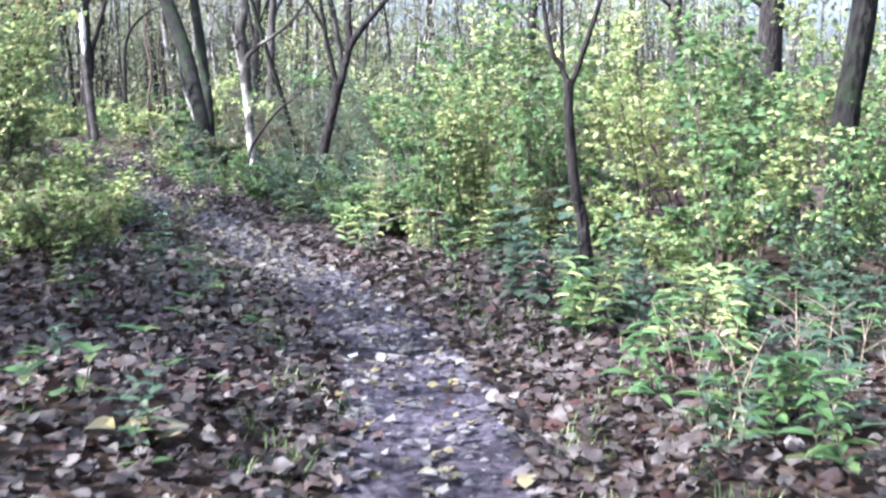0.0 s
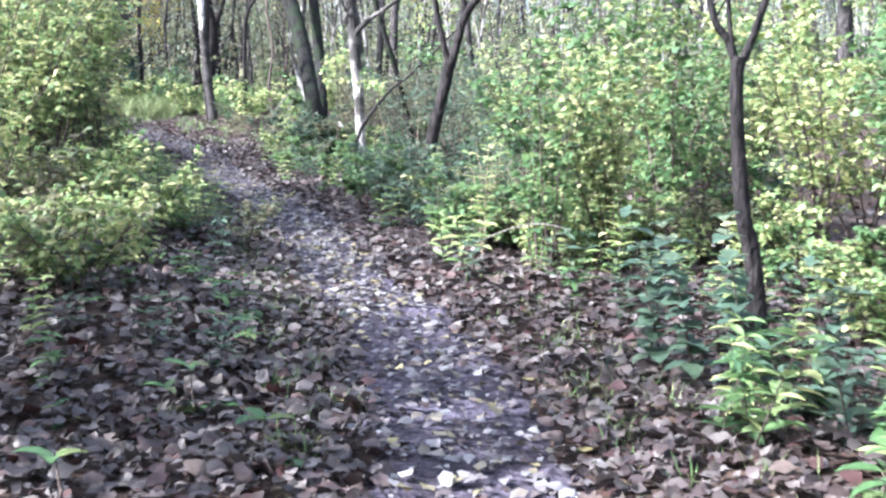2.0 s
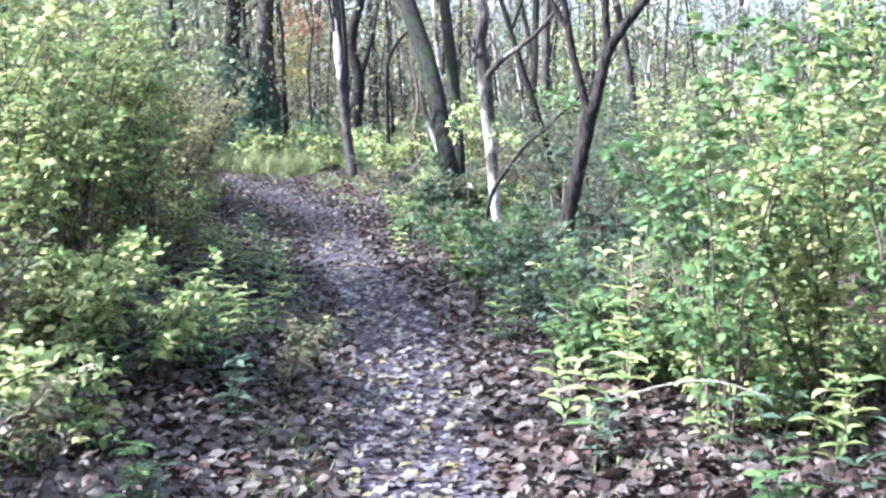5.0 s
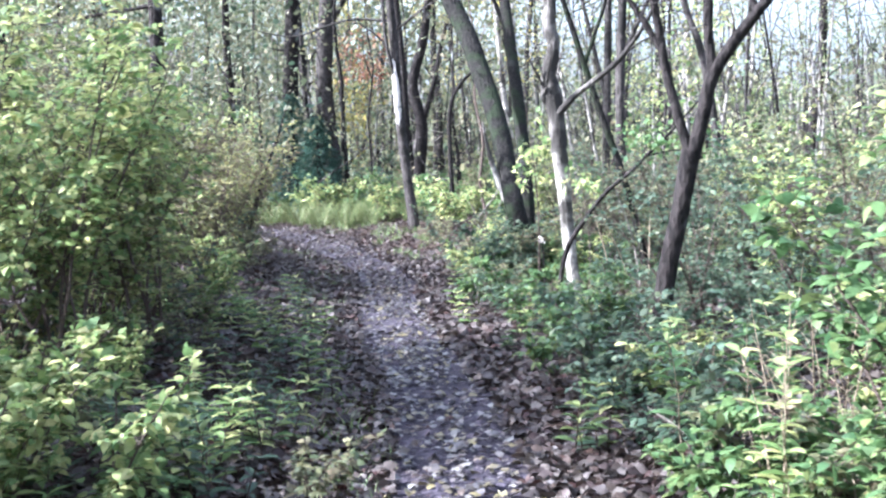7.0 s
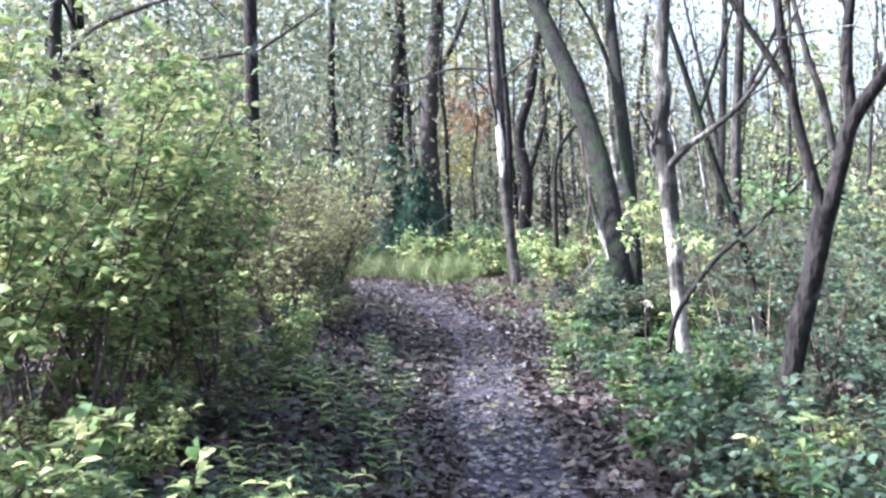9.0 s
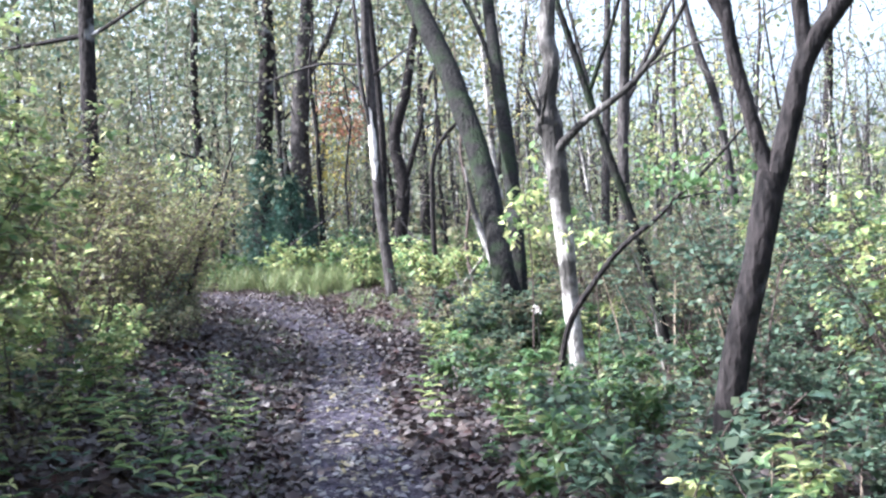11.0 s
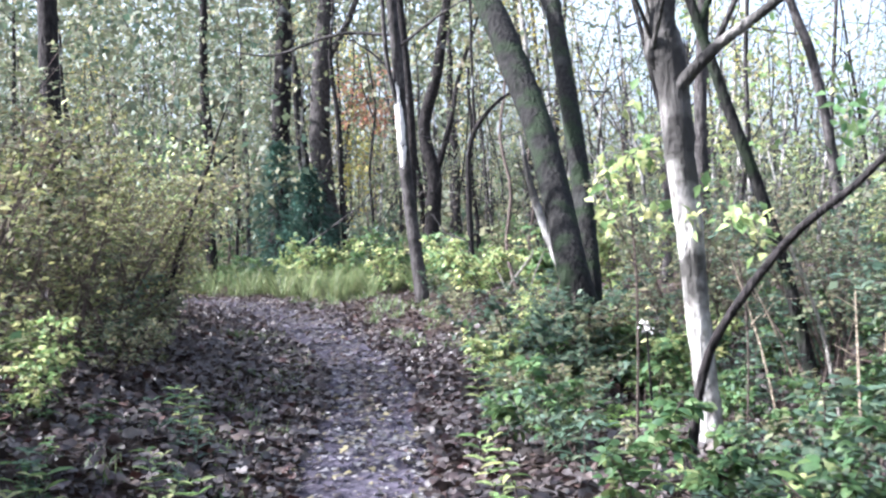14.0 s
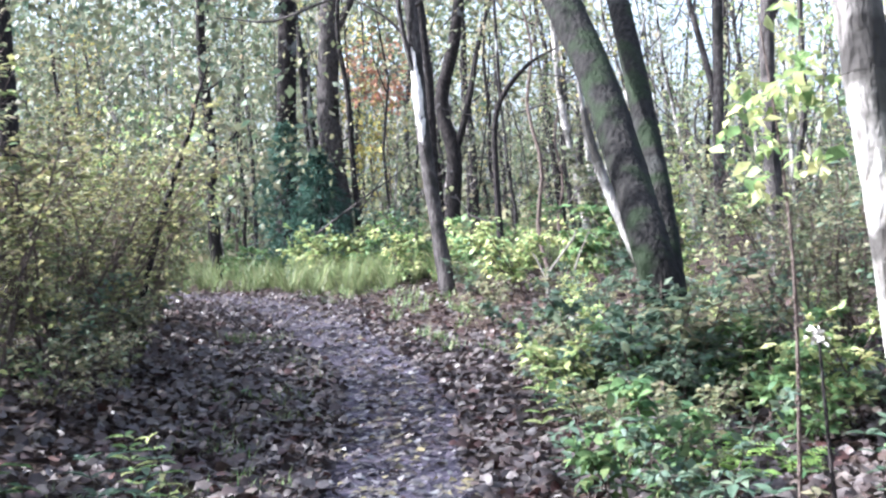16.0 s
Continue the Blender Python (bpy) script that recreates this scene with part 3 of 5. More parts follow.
KINDS = {
    "yg_a": tall_shrub(YELLOW_GREEN, "spicebush", "tall spicebush with yellow-green autumn leaves beside the footpath", "shrubs of the thicket", 0.095, 230, 8, 2.9, 1.2, 0.2),
    "yg_b": tall_shrub(YELLOW_GREEN, "spicebush", "tall spicebush with yellow-green autumn leaves beside the footpath", "shrubs of the thicket", 0.095, 230, 8, 2.8, 1.4, 0.2),
    "yg_c": tall_shrub(YELLOW_GREEN, "spicebush", "tall spicebush with yellow-green autumn leaves beside the footpath", "shrubs of the thicket", 0.088, 250, 8, 2.8, 1.2, 0.2),
    "fg_a": tall_shrub(FRESH_GREEN, "shrub", "leafy bright green shrub growing in the undergrowth", "green shrubs", 0.10, 230, 8, 2.8, 1.3),
    "fg_b": tall_shrub(FRESH_GREEN, "shrub", "leafy bright green shrub growing in the undergrowth", "green shrubs", 0.085, 250, 8, 2.4, 1.1),
    "bg_a": tall_shrub(BLUE_GREEN, "shrub", "dull green thin-stemmed shrub in the shade", "shaded shrubs", 0.075, 200, 6, 2.0, 1.1, 0.18, DIAMOND),
    "ol_a": tall_shrub(OLIVE, "shrub", "sparse olive-brown shrub with small turning leaves", "turning shrubs", 0.07, 180, 6, 2.4, 1.2, 0.25, DIAMOND),
    "br_a": tall_shrub(DULL, "shrub", "sparse tall shrub of dull brownish autumn leaves", "turning shrubs", 0.075, 170, 6, 2.9, 1.3, 0.25, DIAMOND),
    "br_b": tall_shrub(DULL, "shrub", "thin shrub of dull brownish autumn leaves beside the path", "turning shrubs", 0.075, 190, 6, 2.3, 1.0, 0.15, DIAMOND),
    "low_yg": lambda: plant("low_shrub", bush_meshes("low_shrub", 0.75, 0.55, 3, 74, 7, 0.075, 0.58, YELLOW_GREEN, ROUNDED, stem_r=0.007), "low yellow-green bush on the forest floor", "shrub", "low bushes"),
    "low_fg": lambda: plant("low_shrub", bush_meshes("low_shrub", 0.7, 0.55, 3, 74, 7, 0.08, 0.58, FRESH_GREEN, ROUNDED, stem_r=0.007), "low green bush on the forest floor", "shrub", "low bushes"),
    "low_bg": lambda: plant("low_shrub", bush_meshes("low_shrub", 0.8, 0.6, 3, 80, 7, 0.07, 0.6, BLUE_GREEN, DIAMOND, stem_r=0.007), "low dull green bush on the forest floor", "shrub", "low bushes"),
    "low_ol": lambda: plant("low_shrub", bush_meshes("low_shrub", 0.6, 0.6, 3, 60, 6, 0.07, 0.55, OLIVE, DIAMOND, stem_r=0.006), "low bush with brownish olive leaves", "shrub", "low bushes"),
    "thicket": lambda: plant("tall_shrub", bush_meshes("tall_shrub", 4.6, 2.0, 7, 420, 8, 0.085, 0.58, OLIVE, DIAMOND, low=0.12, stem_r=0.022), "tall thin shrub with small dull turning leaves", "shrub", "tall shrubs"),
    "thicket_b": lambda: plant("tall_shrub", bush_meshes("tall_shrub", 5.2, 2.2, 7, 420, 8, 0.09, 0.58, CANOPY, DIAMOND, low=0.12, stem_r=0.022), "tall thin shrub with yellowing leaves", "shrub", "tall shrubs"),
    "shade_thicket": lambda: plant("tall_shrub", bush_meshes("tall_shrub", 4.2, 1.9, 7, 430, 9, 0.10, 0.58, YELLOW_GREEN, DIAMOND, low=0.08, stem_r=0.022), "tall unseen yellow-green shrub added to shade the path", "shrub", "tall shrubs"),
    "teal": lambda: plant("leafy_sapling", herb_meshes("leafy_sapling", 0.95, 9, 3, 0.13, 0.85, BLUE_GREEN, 2, None, 0.2), "young sapling with round blue-green leaves", "sapling", "young saplings"),
    "lit_weed": lambda: plant("tall_weed", herb_meshes("tall_weed", 1.0, 8, 3, 0.13, 0.45, YELLOW_GREEN, 3, STRAW, 0.25), "tall yellow-green weed with pale stems in the sun", "weed", "tall weeds"),
    "far_a": lambda: plant("bush", bush_meshes("bush", 1.9, 1.5, 3, 120, 7, 0.14, 0.62, OLIVE, DIAMOND, 0.05), "bush of small leaves standing back in the wood", "shrub", "bushes of the wood"),
    "far_b": lambda: plant("bush", bush_meshes("bush", 1.7, 1.5, 3, 120, 7, 0.14, 0.62, BLUE_GREEN, DIAMOND, 0.05), "dull green bush standing back in the wood", "shrub", "bushes of the wood"),
    "far_c": lambda: plant("bush", bush_meshes("bush", 1.6, 1.5, 3, 120, 7, 0.13, 0.62, FRESH_GREEN, DIAMOND, 0.05), "sunlit green bush standing back in the wood", "shrub", "bushes of the wood"),
    "far_d": lambda: plant("bush", bush_meshes("bush", 2.4, 1.5, 3, 120, 7, 0.14, 0.62, CANOPY, DIAMOND, 0.1), "tall bush with yellowing leaves in the wood", "shrub", "bushes of the wood"),
    "herb_a": lambda: plant("weed", herb_meshes("weed", 0.5, 5, 4, 0.16, 0.36, FRESH_GREEN, 2), "green broad-leaved weed standing among dead leaves", "weed", "weeds"),
    "herb_b": lambda: plant("weed", herb_meshes("weed", 0.35, 3, 4, 0.14, 0.45, FRESH_GREEN, 3), "green broad-leaved weed standing among dead leaves", "weed", "weeds"),
    "herb_c": lambda: plant("weed", herb_meshes("weed", 0.6, 6, 3, 0.15, 0.32, YELLOW_GREEN, 2), "yellowing broad-leaved weed standing among dead leaves", "weed", "weeds"),
    "herb_d": lambda: plant("weed", herb_meshes("weed", 0.42, 4, 3, 0.13, 0.42, BLUE_GREEN, 3), "dull green weed in the shade of the thicket", "weed", "weeds"),
    "tall_weed": lambda: plant("tall_weed", herb_meshes("tall_weed", 1.05, 9, 3, 0.17, 0.30, FRESH_GREEN, 1, STRAW, 0.4), "tall straight weed with pale stem and long green leaves", "weed", "tall weeds"),
    "seedling": lambda: plant("seedling", herb_meshes("seedling", 0.22, 2, 3, 0.17, 0.5, FRESH_GREEN, 1), "small broad-leaved seedling among dead leaves", "seedling", "seedlings"),
}


def row_of(keys, places, size=(0.85, 1.15)):
    for i, (x, y) in enumerate(places):
        k = keys[i % len(keys)]
        put(k, KINDS[k], x, y, None, rng.uniform(*size))


def strip(keys, n, y0, y1, near, far, side, size=(0.8, 1.2), power=1.0):
    """Plants at random on one side of the trail, between two distances from its line."""
    sel = np.where((line[:, 1] > y0) & (line[:, 1] < y1))[0]
    for i in range(n):
        k = sel[rng.integers(len(sel))]
        d = near + (far - near) * rng.uniform() ** power
        p = line[k] + nor2[k] * d * side + rng.normal(0, 0.08, 2)
        if min(abs(p[0] - a) + abs(p[1] - b) for a, b in ((0.9, 8.95), (-2.05, 17.95), (-4.0, 23.5))) < 0.35:
            continue
        kk = keys[rng.integers(len(keys))]
        put(kk, KINDS[kk], p[0], p[1], None, rng.uniform(*size))


# ---- trees ----
def limb_mesh(name, points, radii, material, sides=10, n=None, wobble=0.03):
    pts = smooth_line(points, n or 4 * len(points))
    rad = np.interp(np.linspace(0, 1, len(pts)), np.linspace(0, 1, len(radii)), radii)
    v, f = tube_arrays(pts, rad, sides, wobble)
    return raw_mesh(name, v, f, material, True)


def crown_mesh(name, centre, extent, clumps, per, leaf, mat):
    """A loose crown: clumps of leaves round twig ends, with gaps between them."""
    c = np.asarray(centre) + rng.normal(0, 0.45, (clumps, 3)) * extent
    p = (c[:, None] + rng.normal(0, 0.30, (clumps, per, 3)) * min(1.0, extent[0] / 2)).reshape(-1, 3)
    n = len(p)
    v, f = leaf_arrays(p, rng.normal(0, 1, (n, 3)) - [0, 0, 0.3], unit(rng.normal(0, 0.7, (n, 3)) + [0, 0, 1]), leaf * rng.uniform(0.6, 1.2, n), 0.6)
    return raw_mesh(name, v, f, mat)


def hero_tree(name, label, trunk, limbs, material, crown=None, lit_foot=None):
    """trunk: points and radii; limbs: the same. Places are in the world; the thing stands at its foot."""
    pts, rad = trunk
    foot = Vector((pts[0][0], pts[0][1], ground_at(pts[0][0], pts[0][1])))
    ob = new(name)
    ob.location = foot
    move = lambda ps: [np.array(p) - np.array(foot) for p in ps]
    k = lit_foot or 0
    part("trunk", limb_mesh("trunk", move(pts[k:]), rad[k:], material, 14), ob)
    # a lower trunk in paler bark carries the sunlight in its colour
    if lit_foot:
        part("trunk_foot", limb_mesh("trunk_foot", move(pts[:k + 1]), rad[:k + 1], BARK_PALE, 14), ob, "lower trunk with sunlight painted in as paler bark")
    for lp, lr in limbs:
        limb = part("limb", limb_mesh("limb", move(lp), lr, material, 9), ob)
        curve = smooth_line(move(lp), 12)
        for k in (5, 7, 9, 10):
            d = unit(unit(curve[k + 1] - curve[k]) + rng.normal(0, 0.55, 3) + [0, 0, 0.15]) * rng.uniform(0.3, 0.8)
            part("twig", limb_mesh("twig", [curve[k], curve[k] + d * 0.5 + rng.normal(0, 0.03, 3), curve[k] + d], [lr[-2] * 0.4, lr[-2] * 0.3, 0.002], material, 5, 7), limb)
    if crown:
        centre, extent, clumps, per, leaf, mat = crown
        part("crown", crown_mesh("crown", np.array(centre) - np.array(foot), extent, clumps, per, leaf, mat), ob)
    return tagged(ob, label, "tree")


# the forked sapling on the right
hero_tree("forked_tree", "slender dark-barked tree that forks at head height", ([(0.99, 9.0, -0.1), (0.91, 9.0, 0.65), (0.85, 9.0, 0.92), (0.81, 9.0, 1.31), (0.795, 9.0, 1.56), (0.80, 9.0, 1.72)], [0.060, 0.046, 0.041, 0.036, 0.033, 0.036]),
          [([(0.80, 9.0, 1.66), (0.74, 9.0, 1.81), (0.66, 9.0, 1.96), (0.56, 9.05, 2.6), (0.4, 9.1, 3.8)], [0.025, 0.021, 0.019, 0.014, 0.006]),
           ([(0.80, 9.0, 1.66), (0.86, 9.0, 1.80), (0.92, 9.0, 1.99), (1.1, 9.0, 2.6), (1.3, 9.2, 3.7)], [0.025, 0.021, 0.019, 0.014, 0.006]),
           ([(0.765, 9.0, 1.76), (0.74, 8.98, 2.0), (0.72, 8.9, 2.6)], [0.015, 0.012, 0.005])], BARK_DARK,
          ((0.9, 9.1, 4.2), (1.0, 1.0, 0.8), 50, 9, 0.09, YELLOW_GREEN))
# the Y tree
hero_tree("forked_tree", "dark-barked leaning tree that forks in a wide Y", ([(-2.12, 18.0, -0.1), (-2.07, 18.0, 0.5), (-2.02, 18.0, 0.9), (-1.89, 18.0, 1.43), (-1.79, 18.0, 1.88)], [0.097, 0.080, 0.074, 0.071, 0.076]),
          [([(-1.79, 18.0, 1.80), (-1.88, 18.0, 2.15), (-1.95, 18.0, 2.45), (-1.99, 18.0, 2.75), (-2.05, 18.0, 3.2), (-2.1, 18.1, 4.2), (-2.0, 18.2, 5.4)], [0.042, 0.039, 0.036, 0.034, 0.030, 0.022, 0.008]),
           ([(-1.97, 18.0, 2.62), (-2.12, 17.98, 2.9), (-2.3, 17.95, 3.2), (-2.7, 17.9, 3.9)], [0.029, 0.025, 0.020, 0.008]),
           ([(-1.78, 18.0, 1.82), (-1.68, 18.0, 2.2), (-1.60, 18.0, 2.45), (-1.38, 18.0, 2.75), (-1.12, 18.0, 3.05), (-0.6, 18.1, 3.7), (0.0, 18.3, 4.6)], [0.059, 0.055, 0.052, 0.046, 0.040, 0.029, 0.010]),
           ([(-1.61, 18.0, 2.46), (-1.63, 18.0, 2.8), (-1.6, 18.0, 3.2), (-1.45, 18.0, 4.2), (-1.3, 18.1, 5.2)], [0.042, 0.039, 0.035, 0.025, 0.008]),
           ([(-1.28, 18.0, 2.88), (-1.3, 18.0, 3.1), (-1.26, 18.0, 3.5)], [0.022, 0.018, 0.007])], BARK_DARK,
          ((-1.4, 18.1, 5.4), (1.5, 1.4, 0.9), 70, 9, 0.10, CANOPY))
# the pale knotted tree: sun below and shade above are put into its bark colours
hero_tree("knotted_tree", "pale-barked tree with dark knots and one rising limb", ([(-3.97, 23.6, -0.1), (-4.0, 23.6, 0.3), (-4.03, 23.6, 0.7), (-4.06, 23.6, 1.18), (-4.08, 23.6, 1.6), (-4.12, 23.6, 2.07), (-4.14, 23.6, 2.5), (-4.18, 23.6, 2.75), (-4.21, 23.6, 2.99), (-4.13, 23.6, 3.36), (-4.18, 23.6, 3.6), (-4.12, 23.6, 4.2), (-4.0, 23.6, 6), (-3.7, 23.7, 8.5)],
                                                                                 [0.10, 0.082, 0.078, 0.082, 0.09, 0.10, 0.105, 0.125, 0.10, 0.082, 0.092, 0.07, 0.05, 0.015]),
          [([(-4.1, 23.55, 2.50), (-3.85, 23.5, 2.72), (-3.65, 23.5, 2.85), (-3.35, 23.5, 3.06), (-3.05, 23.5, 3.4), (-2.8, 23.5, 3.8), (-2.4, 23.6, 4.6)], [0.051, 0.039, 0.035, 0.031, 0.028, 0.020, 0.009]),
           ([(-3.2, 23.5, 3.2), (-2.95, 23.45, 3.32), (-2.6, 23.4, 3.4), (-2.1, 23.4, 3.38)], [0.017, 0.013, 0.009, 0.005]),
           ([(-4.2, 23.58, 2.62), (-4.27, 23.52, 2.72), (-4.25, 23.5, 2.84)], [0.055, 0.046, 0.018])], BARK_SHADED,
          ((-3.8, 23.7, 7.0), (1.4, 1.4, 1.4), 80, 9, 0.10, CANOPY), 5)
# the big leaning tree and its neighbour
hero_tree("leaning_tree", "thick mossy dark tree leaning over towards the path", ([(-5.60, 27.70, -0.10), (-5.68, 27.70, 0.50), (-5.84, 27.70, 1.20), (-6.06, 28.20, 1.76), (-6.31, 28.73, 2.42), (-6.57, 29.18, 3.02), (-6.89, 29.63, 3.64), (-7.19, 30.04, 4.24), (-7.66, 30.55, 5.04), (-8.91, 31.84, 7.26), (-10.36, 33.20, 10.56), (-11.20, 33.30, 13.98)], [0.24, 0.185, 0.16, 0.162, 0.168, 0.172, 0.175, 0.172, 0.17, 0.13, 0.09, 0.038]),
          [([(-8.04, 31.03, 5.83), (-7.78, 31.82, 7.62), (-7.23, 32.61, 9.61)], [0.067, 0.052, 0.022]), ([(-9.38, 32.38, 8.28), (-10.72, 32.63, 9.20), (-12.49, 32.70, 10.24)], [0.06, 0.045, 0.022])], BARK_MOSS,
          ((-10.23, 33.10, 12.02), (2.4, 2.4, 1.5), 150, 9, 0.12, CANOPY))
hero_tree("leaning_tree", "grey-barked tree leaning beside a thicker mossy one", ([(-5.86, 28.60, -0.10), (-5.87, 28.60, 0.90), (-6.00, 29.05, 1.71), (-6.21, 29.72, 2.52), (-6.49, 30.49, 3.56), (-6.80, 31.26, 4.69), (-7.16, 32.20, 6.22), (-7.81, 34.10, 9.95), (-7.53, 34.10, 13.19)], [0.15, 0.125, 0.12, 0.12, 0.115, 0.11, 0.10, 0.075, 0.03]),
          [([(-6.72, 31.03, 4.35), (-7.38, 31.84, 5.62), (-8.22, 32.56, 6.84)], [0.046, 0.037, 0.014])], BARK_MOSS, ((-7.67, 34.10, 11.64), (1.7, 1.7, 1.3), 90, 9, 0.12, CANOPY))
# added pale stem: the sunlit strip of bark left of the mossy trunk
hero_tree("lit_bark_stem", "thin pale stem standing in for sunlit bark along a mossy trunk", ([(-5.6, 28.15, -0.1), (-5.85, 28.15, 0.65), (-6.02, 28.15, 1.12), (-6.13, 28.15, 1.4), (-6.27, 28.15, 1.8), (-6.38, 28.15, 2.2), (-6.46, 28.15, 2.7)], [0.06, 0.055, 0.05, 0.05, 0.046, 0.04, 0.012]), [], BARK_PALE)
hero_tree("slanting_tree", "slim mossy tree slanting behind a pale trunk", ([(-3.40, 26.0, -0.1), (-3.62, 26.0, 1.1), (-3.86, 26.0, 2.0), (-4.07, 26.0, 2.66), (-4.4, 26.0, 3.8), (-4.9, 26.0, 5.6), (-5.2, 26.0, 7.4)], [0.06, 0.052, 0.05, 0.048, 0.042, 0.03, 0.010]), [([(-4.25, 26.0, 3.3), (-3.9, 26.0, 4.2), (-3.6, 26.0, 5.2)], [0.03, 0.024, 0.008])], BARK_MOSS, ((-5.0, 26.0, 6.4), (1.0, 1.0, 0.9), 40, 9, 0.10, CANOPY))
# trees at the bend
scarred = hero_tree("scarred_tree", "tall grey tree with a white scar of bare wood", ([(-11.45, 38.5, -0.1), (-11.5, 38.5, 0.7), (-11.62, 38.5, 1.8), (-11.74, 38.5, 3.21), (-11.78, 38.5, 4.4), (-11.81, 38.5, 5.54), (-11.87, 38.5, 6.7), (-11.8, 38.5, 9), (-11.6, 38.6, 13)], [0.176, 0.136, 0.128, 0.124, 0.120, 0.112, 0.104, 0.088, 0.032]),
                    [([(-11.78, 38.45, 4.3), (-11.95, 38.3, 5.4), (-11.98, 38.2, 7.0), (-12.2, 38.2, 9.5)], [0.056, 0.048, 0.044, 0.016]),
                     ([(-11.83, 38.5, 5.9), (-13.0, 38.3, 6.0), (-14.4, 38.2, 5.7), (-15.5, 38.1, 5.9)], [0.040, 0.032, 0.024, 0.008]),
                     ([(-11.83, 38.5, 5.6), (-10.9, 38.3, 6.1), (-10.0, 38.2, 6.5)], [0.036, 0.028, 0.010])], BARK_GREY, ((-11.8, 38.5, 10.5), (2.2, 2.2, 1.8), 120, 9, 0.12, CANOPY))
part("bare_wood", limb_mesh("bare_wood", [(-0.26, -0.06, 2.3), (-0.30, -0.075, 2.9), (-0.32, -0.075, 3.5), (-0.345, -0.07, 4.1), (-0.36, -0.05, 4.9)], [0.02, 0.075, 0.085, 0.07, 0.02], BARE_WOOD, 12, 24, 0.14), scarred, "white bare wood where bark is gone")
hero_tree("slim_tree", "slim dark tree standing beside a scarred grey one", ([(-11.9, 39.6, 0), (-12.05, 39.6, 2), (-12.0, 39.6, 4.5), (-12.2, 39.6, 8), (-12.3, 39.6, 11)], [0.12, 0.11, 0.10, 0.08, 0.03]), [([(-12.0, 39.6, 4.6), (-12.6, 39.6, 5.6), (-13.4, 39.6, 6.2)], [0.04, 0.03, 0.01])], BARK_DARK, ((-12.2, 39.6, 9.5), (1.6, 1.6, 1.4), 60, 8, 0.12, CANOPY))
hero_tree("bent_tree", "thin dark sapling with a sharply bent top", ([(-11.05, 40.4, 0), (-11.05, 40.4, 1.2), (-11.05, 40.4, 2.6), (-11.0, 40.4, 3.6), (-10.75, 40.4, 4.2), (-10.2, 40.4, 4.7), (-9.7, 40.4, 4.9)], [0.075, 0.065, 0.06, 0.055, 0.05, 0.035, 0.015]),
          [([(-10.85, 40.4, 4.0), (-10.85, 40.4, 5.2), (-10.8, 40.4, 6.8), (-10.6, 40.4, 8.5)], [0.035, 0.03, 0.025, 0.01])], BARK_DARK)
hero_tree("crooked_tree", "dark crooked tree among thinner trunks", ([(-14.6, 48, 0.4), (-14.68, 48, 1.9), (-14.5, 48, 3.6), (-14.75, 48, 5), (-14.3, 48, 6.5), (-14.0, 48, 8), (-13.4, 48, 11)], [0.24, 0.21, 0.2, 0.18, 0.16, 0.13, 0.05]),
          [([(-14.55, 48, 3.4), (-14.0, 48, 5.0), (-13.6, 48, 6.5), (-12.8, 48, 8.5)], [0.1, 0.08, 0.06, 0.02])], BARK_DARK, ((-13.9, 48, 9.8), (2, 2, 1.5), 80, 8, 0.14, CANOPY))
hero_tree("straight_tree", "straight grey trunk standing back in the wood", ([(-18.8, 50, 0.3), (-18.75, 50, 2.6), (-18.9, 50, 5.2), (-18.68, 50, 7.75), (-18.3, 50, 11), (-18.4, 50, 15)], [0.4, 0.34, 0.32, 0.29, 0.2, 0.06]),
          [([(-18.75, 50, 7.2), (-17.6, 50, 9), (-16.8, 50, 11)], [0.12, 0.09, 0.03])], BARK_GREY, ((-18.4, 50, 12), (2.5, 2.5, 2), 120, 8, 0.15, CANOPY))
hero_tree("straight_tree", "dark trunk rising behind a dark green conifer", ([(-20.8, 50.5, 0.3), (-20.7, 50.5, 2.6), (-20.5, 50.5, 5.2), (-20.2, 50.5, 8.6), (-20.0, 50.5, 13)], [0.38, 0.33, 0.3, 0.26, 0.08]), [], BARK_DARK, ((-20, 50.5, 11), (2.5, 2.5, 2), 110, 8, 0.15, CANOPY))
# trees on the right near the start
hero_tree("mossy_tree", "mossy trunk wrapped in leafy vines", ([(2.95, 9.6, -0.1), (2.93, 9.6, 0.7), (2.98, 9.6, 1.5), (3.1, 9.6, 2.4), (3.2, 9.6, 4), (3.3, 9.7, 7)], [0.13, 0.105, 0.10, 0.095, 0.08, 0.04]), [([(3.15, 9.6, 2.8), (3.6, 9.5, 3.6), (4.2, 9.4, 4.4)], [0.05, 0.04, 0.015])], BARK_MOSS, ((3.3, 9.7, 6), (1.6, 1.6, 1.4), 80, 8, 0.11, CANOPY))
hero_tree("dark_tree", "dark straight trunk behind green shrubs", ([(4.0, 16.5, -0.1), (4.05, 16.5, 2), (4.1, 16.5, 5), (4.3, 16.5, 9)], [0.19, 0.16, 0.14, 0.06]), [([(4.07, 16.5, 2.8), (3.2, 16.4, 3.2), (2.2, 16.3, 3.3)], [0.035, 0.025, 0.01])], BARK_DARK, ((4.3, 16.5, 8), (1.8, 1.8, 1.5), 80, 8, 0.12, CANOPY))
